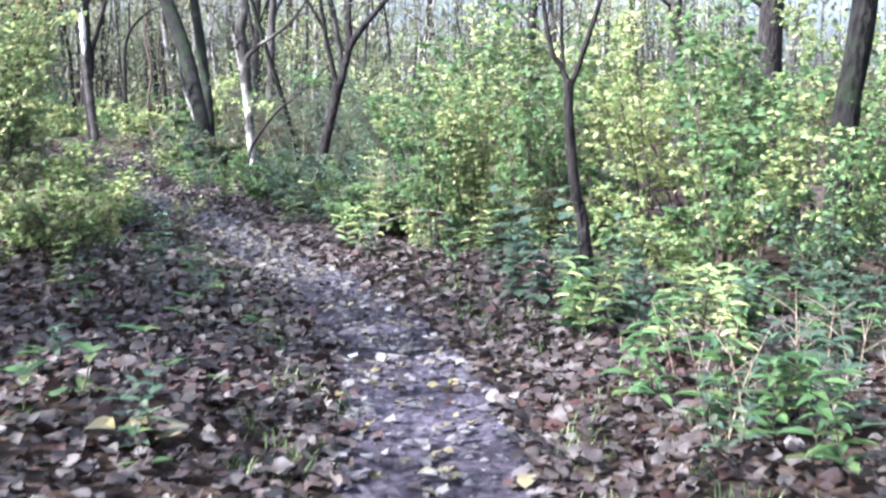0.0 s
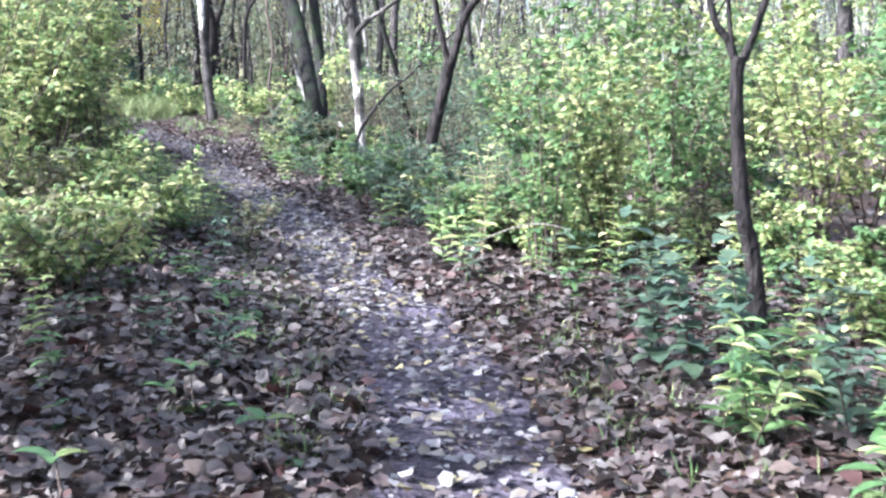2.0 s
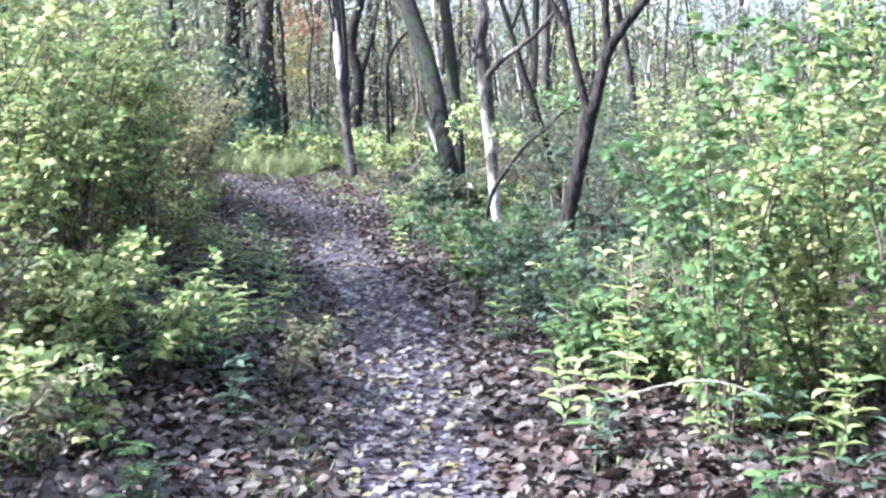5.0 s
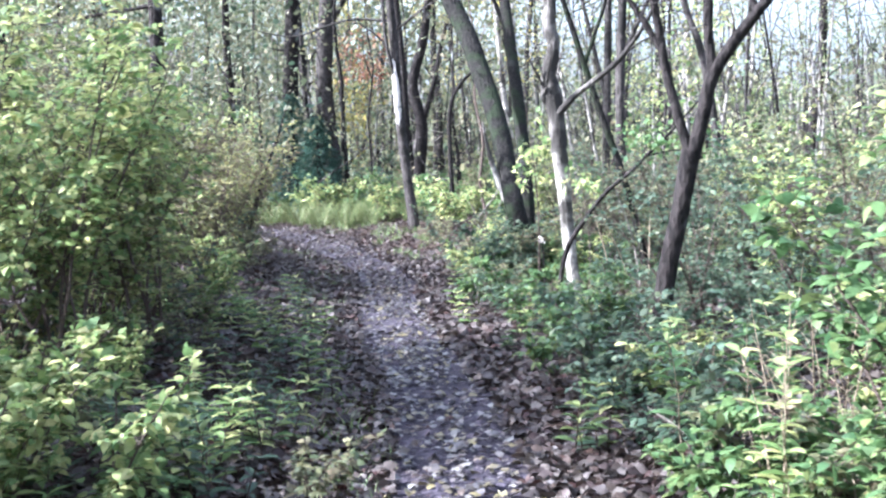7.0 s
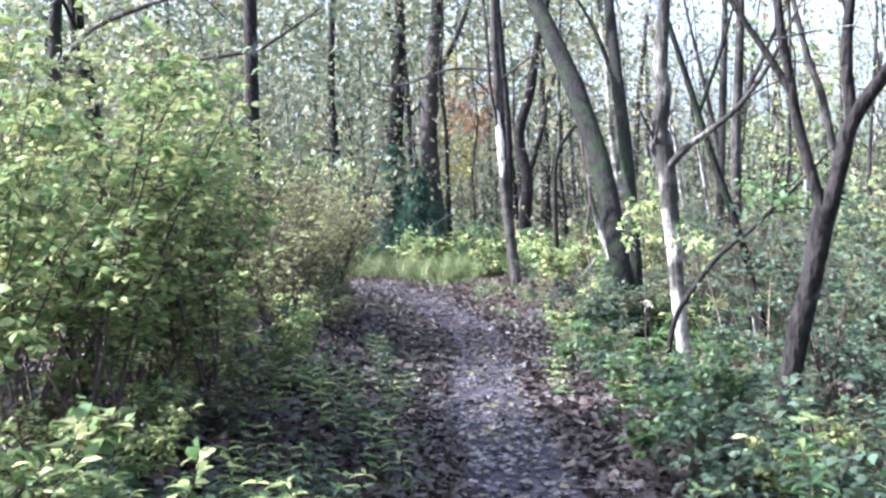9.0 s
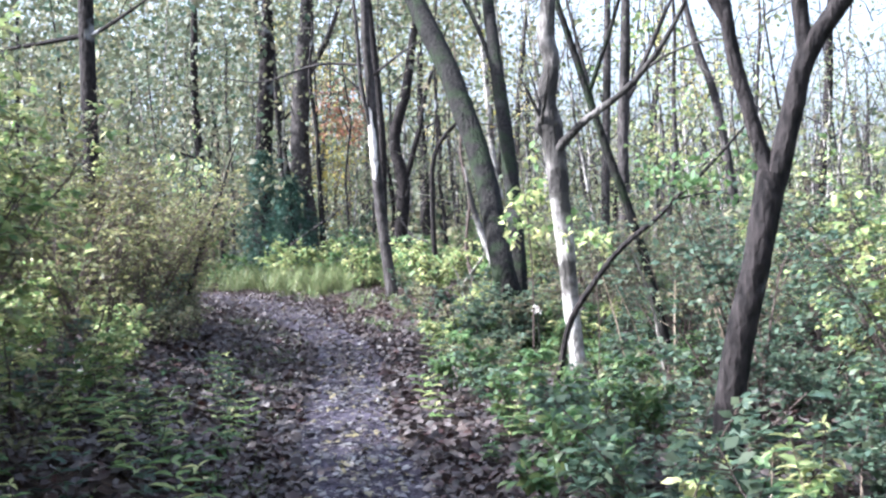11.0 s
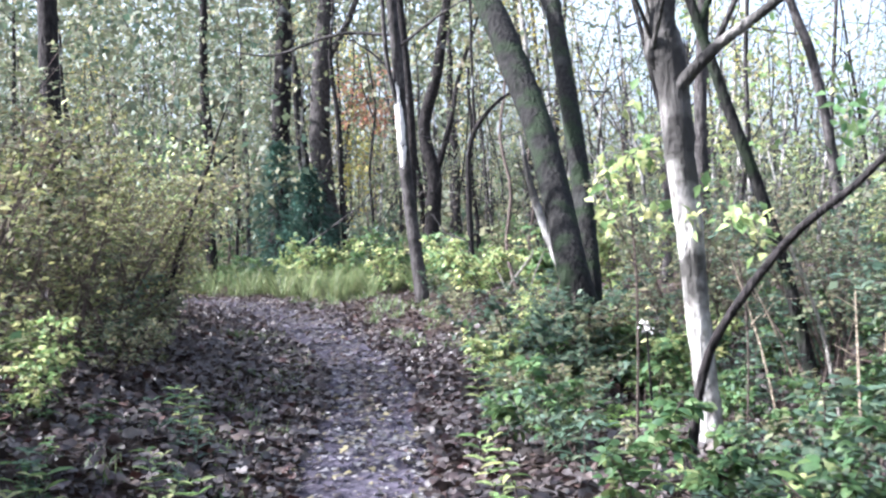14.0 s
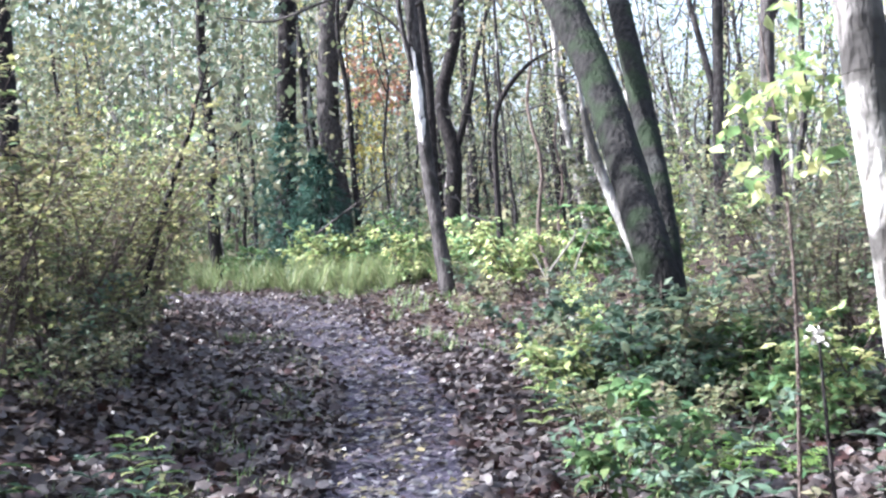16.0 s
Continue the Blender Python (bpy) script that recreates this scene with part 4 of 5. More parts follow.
# leaning and arching saplings
hero_tree("arching_sapling", "thin black sapling arching low across the undergrowth", ([(-4.02, 22.7, -0.1), (-4.0, 22.7, 0.25), (-3.88, 22.65, 0.8), (-3.66, 22.6, 1.15), (-3.35, 22.5, 1.5), (-3.03, 22.46, 1.74), (-2.85, 22.4, 1.9), (-2.5, 22.3, 2.2), (-2.0, 22.2, 2.7)], [0.035, 0.03, 0.028, 0.027, 0.025, 0.022, 0.02, 0.016, 0.005]),
          [([(-2.85, 22.4, 1.9), (-2.5, 22.35, 1.95), (-2.2, 22.3, 1.85)], [0.01, 0.008, 0.003])], BARK_DARK, ((-2.6, 22.35, 2.15), (0.6, 0.4, 0.3), 22, 9, 0.09, FRESH_GREEN))
hero_tree("leaning_sapling", "dark leaning sapling in the thicket", ([(-11.05, 27.8, 0.0), (-10.75, 27.8, 0.9), (-10.4, 27.8, 1.86), (-10.05, 27.8, 2.6), (-9.92, 27.8, 2.95), (-9.75, 27.8, 3.3)], [0.034, 0.031, 0.028, 0.022, 0.014, 0.004]), [], BARK_DARK)


# ---- background wood ----
def wood_tree(h, r, mat, leaf_mat, branches, clumps, low, bend):
    def make():
        ob = new("forest_tree")
        base = np.array([0.0, 0.0, -0.3])
        az = rng.uniform(0, 6.28)
        pts = [base + [0, 0, h * t] + bend * np.array([math.cos(az), math.sin(az), 0]) * t ** 1.5 + np.r_[rng.normal(0, 0.10, 2), 0] * (t > 0) for t in np.linspace(0, 1, 8)]
        part("trunk", limb_mesh("trunk", pts, [r * 1.25, r, r * 0.92, r * 0.85, r * 0.7, r * 0.5, r * 0.3, r * 0.08], mat, 8, 20), ob)
        ends = []
        for i in range(branches):
            t = rng.uniform(low, 0.92)
            k = t * 7
            s = pts[int(k)] + (pts[min(7, int(k) + 1)] - pts[int(k)]) * (k - int(k))
            a = rng.uniform(0, 6.28)
            ln = rng.uniform(1.2, 2.6) * (1.2 - 0.6 * t)
            e = s + np.array([math.cos(a) * ln, math.sin(a) * ln, rng.uniform(0.2, 1.0) * ln])
            part("limb", limb_mesh("limb", [s, (s + e) / 2 + [0, 0, -0.1], e], [r * 0.28, r * 0.18, r * 0.04], mat, 5, 7), ob)
            ends += [(s + 2 * e) / 3, e]
        if clumps:
            ends = np.array(ends)
            c = ends[rng.integers(0, len(ends), clumps)] + rng.normal(0, 0.6, (clumps, 3))
            n = clumps * 9
            p = np.repeat(c, 9, 0) + rng.normal(0, 0.3, (n, 3))
            v, f = leaf_arrays(p, rng.normal(0, 1, (n, 3)), unit(rng.normal(0, 0.7, (n, 3)) + [0, 0, 1]), 0.15 * rng.uniform(0.6, 1.2, n), 0.65, DIAMOND)
            part("crown", raw_mesh("crown", v, f, leaf_mat), ob)
        return tagged(ob, "slender forest tree with sparse autumn leaves", "tree", "trees of the wood")
    return make


WOOD = {
    "w_a": wood_tree(15, 0.14, BARK_GREY, CANOPY, 6, 120, 0.15, 1.2),
    "w_b": wood_tree(13, 0.09, BARK_DARK, CANOPY, 6, 112, 0.12, 0.8),
    "w_c": wood_tree(17, 0.20, BARK_DARK, CANOPY, 6, 136, 0.2, 0.6),
    "w_d": wood_tree(10, 0.055, BARK_GREY, YELLOW_GREEN, 6, 104, 0.1, 1.0),
    "w_e": wood_tree(9, 0.045, BARK_DARK, CANOPY, 6, 96, 0.1, 1.6),
    "w_f": wood_tree(14, 0.10, BARK_PALE, GOLD, 6, 88, 0.2, 0.9),
    "w_g": wood_tree(8, 0.04, TWIG, OLIVE, 6, 104, 0.08, 2.0),
}
SHADE = {"s_a": wood_tree(13, 0.16, BARK_GREY, CANOPY, 9, 300, 0.3, 0.8), "s_b": wood_tree(11, 0.12, BARK_DARK, YELLOW_GREEN, 9, 280, 0.28, 1.0)}
spots = [(0.9, 9), (-2.1, 18), (-4, 23.6), (-5.5, 27.8), (-3.4, 26), (-11.5, 38.5), (-11, 40.4), (-14.6, 48), (-18.8, 50), (-20.8, 50.5), (3, 9.6), (4, 16.5)]


def wood_place(x, y, gap):
    if abs(trail_offset(np.array([x]), np.array([y]))[0]) < 2.2 + 0.02 * y:
        return False
    if min((x - a) ** 2 + (y - b) ** 2 for a, b in spots) < gap * gap:
        return False
    spots.append((x, y))
    return True


count = 0
while count < 150:
    far = rng.uniform() ** 0.8
    y = 39 + 66 * far
    x = -0.34 * y + rng.uniform(-1, 1) * (10 + 0.42 * y)
    if x > -2 - 0.05 * y and rng.uniform() < 0.5:
        continue
    if wood_place(x, y, 1.5):
        k = list(WOOD)[rng.integers(len(WOOD))]
        put(k, WOOD[k], x, y, None, rng.uniform(0.75, 1.2))
        count += 1
BEAMS = [(-0.25, 5.6), (-2.0, 12.5), (-5.7, 21.4), (-9.3, 30.0), (-12.6, 35.2), (-5.1, 25.0)]
# trees added behind and beside the walker, mostly unseen, to shade the trail
for x, y in [(-16, 27.2), (-13.8, 28.2), (-7.0, 0.5), (-7.5, -3), (-12, 19), (-13.5, 25), (-6.5, -3), (-14, 12), (-11, 4.5), (-16, 21), (5.5, 4), (6.5, 12), (4.5, -4), (-4, -9), (3, -10), (7.5, 20), (4.5, 26), (-17, 16), (-9.2, 20.5), (-13, -2), (-17, 6)]:
    if not in_gap(x, y, 3, 20, 2.2, BEAMS) and wood_place(x, y, 1.0):
        k = ["s_a", "s_b"][rng.integers(2)]
        put(k, SHADE[k], x, y, None, rng.uniform(0.85, 1.15))
# canopy trees added along the trail's sunny side, mostly unseen, to dapple its light
for k, y0 in enumerate(np.arange(3.0, 41.0, 3.2)):
    a = line[np.abs(line[:, 1] - y0).argmin()]
    for d in (9.0 + 0.8 * (k % 3), 14.0 + 1.1 * (k % 2)):
        if (d < 12 and y0 < 17) or (d > 12 and k % 2 and y0 < 17):
            continue
        x, y = a[0] - 0.91 * d + rng.normal(0, 0.5), a[1] - 0.41 * d + rng.normal(0, 0.5)
        if not in_gap(x, y, 3, 20, 2.2, BEAMS) and wood_place(x, y, 0.8):
            put("s_a" if k % 2 else "s_b", SHADE["s_a" if k % 2 else "s_b"], x, y, None, rng.uniform(0.9, 1.15))
# far woods: trunks and leaves past counting
tubes = []
lp = []
for i in range(420):
    y = rng.uniform(85, 190)
    x = -0.34 * y + rng.uniform(-1, 1) * (20 + 0.55 * y)
    z = rise(y)
    h = rng.uniform(9, 18)
    t = tube_arrays([(x, y, z - 0.3), (x + rng.normal(0, 0.9), y, z + h * 0.5), (x + rng.normal(0, 2), y, z + h)], [rng.uniform(0.08, 0.24), 0.09, 0.03], 5)
    tubes.append(t)
    c = np.array([x, y, z]) + np.stack([rng.normal(0, 2.6, 60), rng.normal(0, 1.6, 60), h * rng.uniform(0.02, 1.0, 60) ** 1.2], -1)
    lp.append(c)
v, f = join_arrays(tubes)
far_wood = tagged(new("far_woods", raw_mesh("far_woods", v, f, BARK_GREY, True)), "distant bare trunks of the wood", "woods", kind="stuff")
p = np.concatenate(lp)
n = len(p)
v, f = leaf_arrays(p, rng.normal(0, 1, (n, 3)), unit(rng.normal(0, 1, (n, 3)) + [0, 0, 0.5]), rng.uniform(0.2, 0.55, n), 0.7, DIAMOND)
tagged(new("far_foliage", raw_mesh("far_foliage", v, f, CANOPY)), "distant yellowing foliage of the wood", "woods", kind="stuff")


# ---- undergrowth, from the start to the bend ----
# left of the trail
strip(["low_yg", "low_yg", "low_ol"], 14, 10.5, 14.5, 1.9, 3.2, -1, (0.9, 1.4))
row_of(["low_ol", "low_yg"], [(-3.4, 10.4), (-3.3, 11.6), (-4.2, 9.6), (-3.9, 10.8), (-4.6, 12.4), (-3.8, 13.0), (-3.2, 13.6)])
row_of(["yg_a", "yg_b"], [(-5.2, 11.5), (-6.0, 13.0), (-5.3, 14.6), (-6.4, 15.7), (-6.2, 16.9), (-7.0, 17.8), (-7.1, 19.2), (-8.0, 20.4), (-7.4, 18.0), (-7.2, 16.0), (-7.6, 14.0), (-6.6, 11.0), (-8.4, 21.4)], (0.85, 1.05))
row_of(["br_a", "ol_a"], [(-8.8, 22.6), (-9.6, 24.2), (-10.4, 25.2), (-10.4, 26.6), (-11.6, 28.0), (-12.4, 29.6), (-13.4, 31.5), (-12.0, 26.0), (-14.0, 29.0), (-11.0, 23.5)], (0.8, 1.1))
row_of(["yg_b", "fg_b"], [(-15.6, 33.5), (-16.5, 35.5), (-18.0, 37.0), (-20.0, 38.5), (-22, 40.5)], (0.7, 1.0))
strip(["low_yg", "low_ol", "low_yg", "low_bg"], 30, 12.5, 22, 2.0, 3.4, -1, (0.6, 1.0))
row_of(["thicket", "thicket_b"], [(-12.2, 23.0), (-13.0, 26.6), (-16.0, 32.2), (-11.6, 21.0), (-19.5, 36.5), (-14.0, 22.5), (-20.5, 38.5), (-12.6, 17.5), (-11.0, 14.0), (-21.0, 33.0), (-16.0, 24.0)], (0.85, 1.15))
strip(["br_a", "ol_a"], 14, 22, 34, 2.5, 4.5, -1, (0.9, 1.2))
strip(["low_ol", "low_bg"], 14, 22, 33, 2.4, 3.8, -1)
strip(["herb_d", "herb_b", "herb_c", "seedling"], 60, 9, 24, 0.85, 3.2, -1, (0.5, 1.0))
strip(["herb_d", "herb_b", "seedling"], 24, 20, 28, 0.8, 3.4, -1, (0.5, 0.9))
strip(["herb_b", "herb_d", "seedling"], 26, 4.5, 12, 0.75, 3.0, -1, (0.6, 1.0))
row_of(["yg_c"], [(-4.2, 12.4), (-4.8, 11.0), (-4.0, 13.6), (-5.0, 13.4), (-6.4, 16.4), (-7.2, 18.4), (-6.8, 15.0), (-5.9, 15.8), (-7.6, 16.8)], (0.85, 1.1))
# shrubs added outside the view on the sunny side, to shade path and litter
row_of(["shade_thicket"], [(-3.5, 1.6), (-3.7, 3.0), (-3.6, 4.4), (-3.9, 5.6), (-3.4, 0.0), (-3.6, -1.5), (-3.5, 6.8), (-4.4, 8.2)], (0.85, 1.1))
strip(["herb_c", "herb_b", "herb_d", "herb_c"], 56, 13, 21, 1.0, 3.0, -1, (0.7, 1.15))
row_of(["low_yg", "br_b", "low_yg"], [(-5.6, 16.0), (-6.1, 17.2), (-6.5, 18.4), (-7.0, 19.6), (-7.6, 20.8), (-8.2, 22.0), (-8.8, 23.2), (-7.4, 18.6), (-8.4, 20.6), (-9.2, 22.4)], (0.8, 1.5))
row_of(["br_b"], [(-11.1, 28.2), (-11.8, 29.6), (-12.6, 31.0), (-13.6, 32.4), (-14.6, 33.8), (-10.6, 26.9), (-10.0, 25.6), (-9.4, 24.2), (-15.6, 35.0)], (0.85, 1.15))
row_of(["low_ol"], [(-10.4, 26.9), (-10.7, 27.4), (-11.0, 26.8), (-10.0, 26.2), (-9.4, 25.2), (-8.9, 24.2)], (0.9, 1.2))
# right of the trail
put("fg_a", KINDS["fg_a"], -0.35, 12.8, None, 0.85)
put("yg_a", KINDS["yg_a"], 0.25, 13.3, None, 0.85)
row_of(["fg_a", "yg_b", "fg_b", "yg_a"], [(0.8, 14.6), (2.0, 13.4), (3.0, 12.4), (1.6, 15.8), (3.2, 14.6), (0.0, 15.8), (4.4, 12.8), (4.2, 11.0), (2.4, 11.4), (0.2, 17.2), (4.8, 9.4), (5.2, 14.0), (1.4, 17.4)], (0.9, 1.1))
row_of(["bg_a", "ol_a", "bg_a"], [(-0.9, 19.4), (-0.4, 21.0), (-2.1, 20.6), (-1.4, 22.6), (0.6, 19.6), (-2.6, 24.4), (-0.6, 24.0), (0.8, 22.0), (-3.4, 26.2), (-1.8, 26.6), (-4.6, 27.6), (-3.0, 28.8), (1.4, 25.0), (-0.2, 27.6), (-5.0, 32.6), (-3.2, 31.6)], (0.85, 1.15))
strip(["low_fg", "low_yg", "low_ol"], 20, 12.8, 15, 1.25, 2.9, 1, (0.75, 1.1))
strip(["low_fg", "low_yg", "low_ol"], 12, 10.0, 12.8, 2.5, 3.6, 1, (0.75, 1.1))
strip(["low_bg", "low_ol", "low_bg", "low_fg"], 60, 15, 29, 1.2, 4.2, 1, (0.7, 1.2))
strip(["low_ol", "low_yg", "low_bg"], 30, 28, 37, 1.5, 4.5, 1, (0.7, 1.1))
strip(["herb_a", "herb_b", "herb_c", "herb_d"], 70, 4.6, 8.2, 1.1, 3.6, 1, (0.75, 1.2))
strip(["herb_d", "herb_c", "herb_b"], 24, 8.2, 10.5, 1.6, 3.4, 1, (0.7, 1.0))
strip(["herb_d", "herb_b", "herb_c"], 60, 10, 26, 0.8, 2.6, 1, (0.7, 1.15))
row_of(["teal"], [(0.62, 8.9), (0.85, 8.6), (0.45, 9.2), (1.2, 8.4)], (0.9, 1.1))
row_of(["lit_weed"], [(-0.2, 13.15), (0.1, 13.3), (-0.5, 13.5), (0.3, 12.9), (-0.9, 13.4), (-1.5, 15.9), (-1.0, 16.2)], (0.9, 1.1))
row_of(["tall_weed"], [(-1.25, 15.6), (-1.0, 15.2), (-1.5, 15.1), (-0.8, 15.9), (-1.75, 16.2)], (0.9, 1.1))
# bright bushes at the bend
row_of(["low_yg", "low_yg", "low_fg"], [(-12.8, 41.5), (-13.8, 42.2), (-15.0, 43.2), (-16.2, 44.2), (-17.6, 45.2), (-19.0, 46.0), (-14.4, 44.2), (-16.8, 46.0), (-11.0, 39.6), (-10.2, 38.2), (-9.6, 37.0), (-12.2, 42.6), (-13.4, 44.0), (-15.6, 45.2), (-20.4, 46.8), (-18.2, 46.6), (-9.0, 39.0), (-8.0, 37.0)], (1.5, 2.2))

# the rest of the undergrowth
strip(["bg_a", "ol_a", "yg_a"], 26, 17, 36, 3.0, 8.0, 1, (0.6, 0.95))
strip(["br_a", "ol_a", "yg_b"], 20, 20, 36, 3.0, 7.0, -1, (0.75, 1.1))
strip(["fg_a", "yg_b", "fg_b"], 12, 4, 12, 4.2, 8.0, 1, (0.8, 1.0))
row_of(["fg_b", "yg_a"], [(2.55, 8.75), (3.3, 8.9), (3.5, 10.2), (2.3, 10.2)], (0.6, 0.8))
row_of(["low_yg", "low_fg", "low_bg"], [(1.9, 9.9), (2.1, 10.6), (2.8, 9.4), (3.1, 10.8), (1.9, 11.6), (2.6, 8.2), (3.6, 8.2), (-5.9, 27.0), (-5.3, 27.1), (-6.3, 26.9), (-4.9, 26.9), (-5.6, 26.5), (-4.4, 26.4), (-4.7, 27.4), (-2.3, 17.5), (-1.9, 17.3), (-2.7, 17.9), (-1.6, 17.6)], (1.0, 1.4))
strip(["low_bg", "low_fg"], 40, 13, 30, 3.5, 8.0, 1, (0.9, 1.4))
for i in range(120):
    y = rng.uniform(32, 80)
    x = -0.34 * y + rng.uniform(-1, 1) * (8 + 0.36 * y)
    if abs(trail_offset(np.array([x]), np.array([y]))[0]) > 2.6:
        k = ["far_a", "far_b", "far_c", "far_d"][rng.integers(4)]
        put(k, KINDS[k], x, y, None, rng.uniform(0.8, 1.3))
n = 30000
y = rng.uniform(60, 170, n)
x = -0.34 * y + rng.uniform(-1, 1, n) * (20 + 0.5 * y)
p = np.stack([x, y, rise(y) + 3.2 * rng.uniform(0, 1, n) ** 1.3 * (0.6 + 0.4 * np.sin(x * 0.4) * np.sin(y * 0.3))], -1)
v, f = leaf_arrays(p, rng.normal(0, 1, (n, 3)), unit(rng.normal(0, 1, (n, 3)) + [0, 0, 0.7]), rng.uniform(0.25, 0.6, n), 0.7, DIAMOND)
tagged(new("far_undergrowth", raw_mesh("far_undergrowth", v, f, OLIVE)), "distant undergrowth of dull green and brown leaves", "undergrowth", kind="stuff")


# conifer by the bend
def conifer(x, y, h, r):
    ob = new("conifer")
    ob.location = (x, y, ground_at(x, y))
    part("trunk", limb_mesh("trunk", [(0, 0, -0.2), (0, 0, h * 0.5), (0, 0, h)], [0.12, 0.08, 0.01], BARK_DARK, 8), ob)
    n = 7000
    t = rng.uniform(0, 1, n) ** 1.3
    a = rng.uniform(0, 6.28, n)
    rr = r * (1 - t) ** 0.7 * rng.uniform(0.25, 1.0, n) ** 0.6 * (0.7 + 0.3 * np.sin(a * 3 + t * 9) * np.sin(t * 23 + a))
    p = np.stack([np.cos(a) * rr, np.sin(a) * rr, 0.15 + t * h], -1)
    al = np.stack([np.cos(a), np.sin(a), rng.uniform(-0.5, 0.3, n)], -1)
    v, f = leaf_arrays(p, al + rng.normal(0, 0.3, (n, 3)), unit(rng.normal(0, 0.5, (n, 3)) + [0, 0, 1]), rng.uniform(0.10, 0.26, n), 0.2, DIAMOND)
    part("needles", raw_mesh("needles", v, f, CONIFER), ob)
    return tagged(ob, "dark blue-green young conifer in the shade", "conifer", "conifers")


conifer(-18.2, 47.6, 3.3, 1.6)
conifer(-19.6, 48.6, 4.2, 1.8)


def leafy_sapling(name, label, x, y, h, z0, mat, clumps, leaf=0.13, spread=0.7):
    ob = new(name)
    ob.location = (x, y, ground_at(x, y))
    part("trunk", limb_mesh("trunk", [(0, 0, -0.1), (0.05, 0, h * 0.5), (-0.05, 0, h)], [0.0045 * h, 0.0035 * h, 0.003], TWIG, 7), ob)
    part("crown", crown_mesh("crown", (0, 0, (z0 + h) / 2), (spread, spread, (h - z0) / 2), clumps, 9, leaf, mat), ob)
    return tagged(ob, label, "sapling")


leafy_sapling("russet_sapling", "sapling with russet red autumn leaves", -17.2, 50.0, 6.6, 4.2, RUSSET, 60, 0.16, 1.0)
leafy_sapling("golden_sapling", "sapling with golden yellow autumn leaves", -17.9, 50.4, 5.6, 1.6, GOLD, 55, 0.15, 0.8)
leafy_sapling("lit_sapling", "sapling of bright yellow-green leaves in the sun", -14.0, 33.8, 3.4, 0.6, YELLOW_GREEN, 60, 0.10, 0.7)
leafy_sapling("lit_sapling", "sapling of bright yellow-green leaves beside a pale trunk", -4.55, 23.9, 2.6, 1.3, YELLOW_GREEN, 16, 0.10, 0.3)
leafy_sapling("lit_sapling", "sapling of bright yellow-green leaves beside a pale trunk", -3.75, 23.2, 1.75, 1.3, YELLOW_GREEN, 8, 0.10, 0.25)

# limbs reaching in over the thicket
hero_tree("dark_tree", "dark trunk with long bare horizontal limbs", ([(-13.1, 29, 0), (-13.05, 29, 3), (-13.0, 29, 6.2), (-12.9, 29, 9)], [0.17, 0.14, 0.12, 0.06]),
          [([(-13.0, 29, 5.3), (-14.3, 28.9, 5.2), (-15.6, 28.8, 5.1)], [0.045, 0.035, 0.012]), ([(-13.0, 29, 5.25), (-12.3, 28.9, 5.5), (-11.4, 28.8, 5.9)], [0.04, 0.03, 0.01])], BARK_DARK, ((-13, 29, 8.4), (1.8, 1.8, 1.4), 70, 8, 0.12, CANOPY))
hero_tree("dark_tree", "grey trunk with a long bare limb rising over the thicket", ([(-13.5, 24, 0), (-13.4, 24, 2.5), (-13.25, 24, 4.6), (-13.0, 24, 7.5)], [0.14, 0.12, 0.11, 0.05]),
          [([(-13.3, 24, 4.3), (-12.8, 23.9, 4.7), (-12.17, 23.8, 4.98), (-10.8, 23.7, 5.2), (-9.8, 23.6, 5.25)], [0.05, 0.045, 0.04, 0.03, 0.01])], BARK_GREY, ((-13, 24, 7.4), (1.6, 1.6, 1.2), 70, 8, 0.12, CANOPY))
hero_tree("forest_tree", "grey trunk rising against the bright sky", ([(-5.6, 36, 0), (-5.56, 36, 3.45), (-5.42, 36, 5.5), (-5.2, 36, 10)], [0.13, 0.105, 0.10, 0.04]), [([(-5.5, 36, 4.2), (-4.9, 36, 5.4), (-4.2, 36, 6.8)], [0.06, 0.05, 0.02])], BARK_GREY, ((-5.3, 36, 8.8), (1.8, 1.8, 1.4), 80, 8, 0.13, CANOPY))
hero_tree("forest_tree", "slanting grey trunk against the bright sky", ([(-3.3, 36, 0), (-3.5, 36, 2.6), (-3.76, 36, 4.33), (-4.08, 36, 5.4), (-4.6, 36, 8)], [0.11, 0.085, 0.08, 0.07, 0.03]), [], BARK_GREY, ((-4.4, 36, 7.6), (1.4, 1.4, 1.2), 50, 8, 0.13, CANOPY))
hero_tree("forest_tree", "grey double trunk in the middle of the wood", ([(-7.2, 42, 0.3), (-7.11, 42, 1.8), (-6.89, 42, 5.68), (-6.6, 42, 11)], [0.13, 0.11, 0.10, 0.04]), [([(-7.0, 42, 3.6), (-7.4, 42, 5.6), (-8.0, 42, 8.5)], [0.07, 0.06, 0.02])], BARK_GREY, ((-6.8, 42, 9.5), (2, 2, 1.6), 90, 8, 0.13, CANOPY))


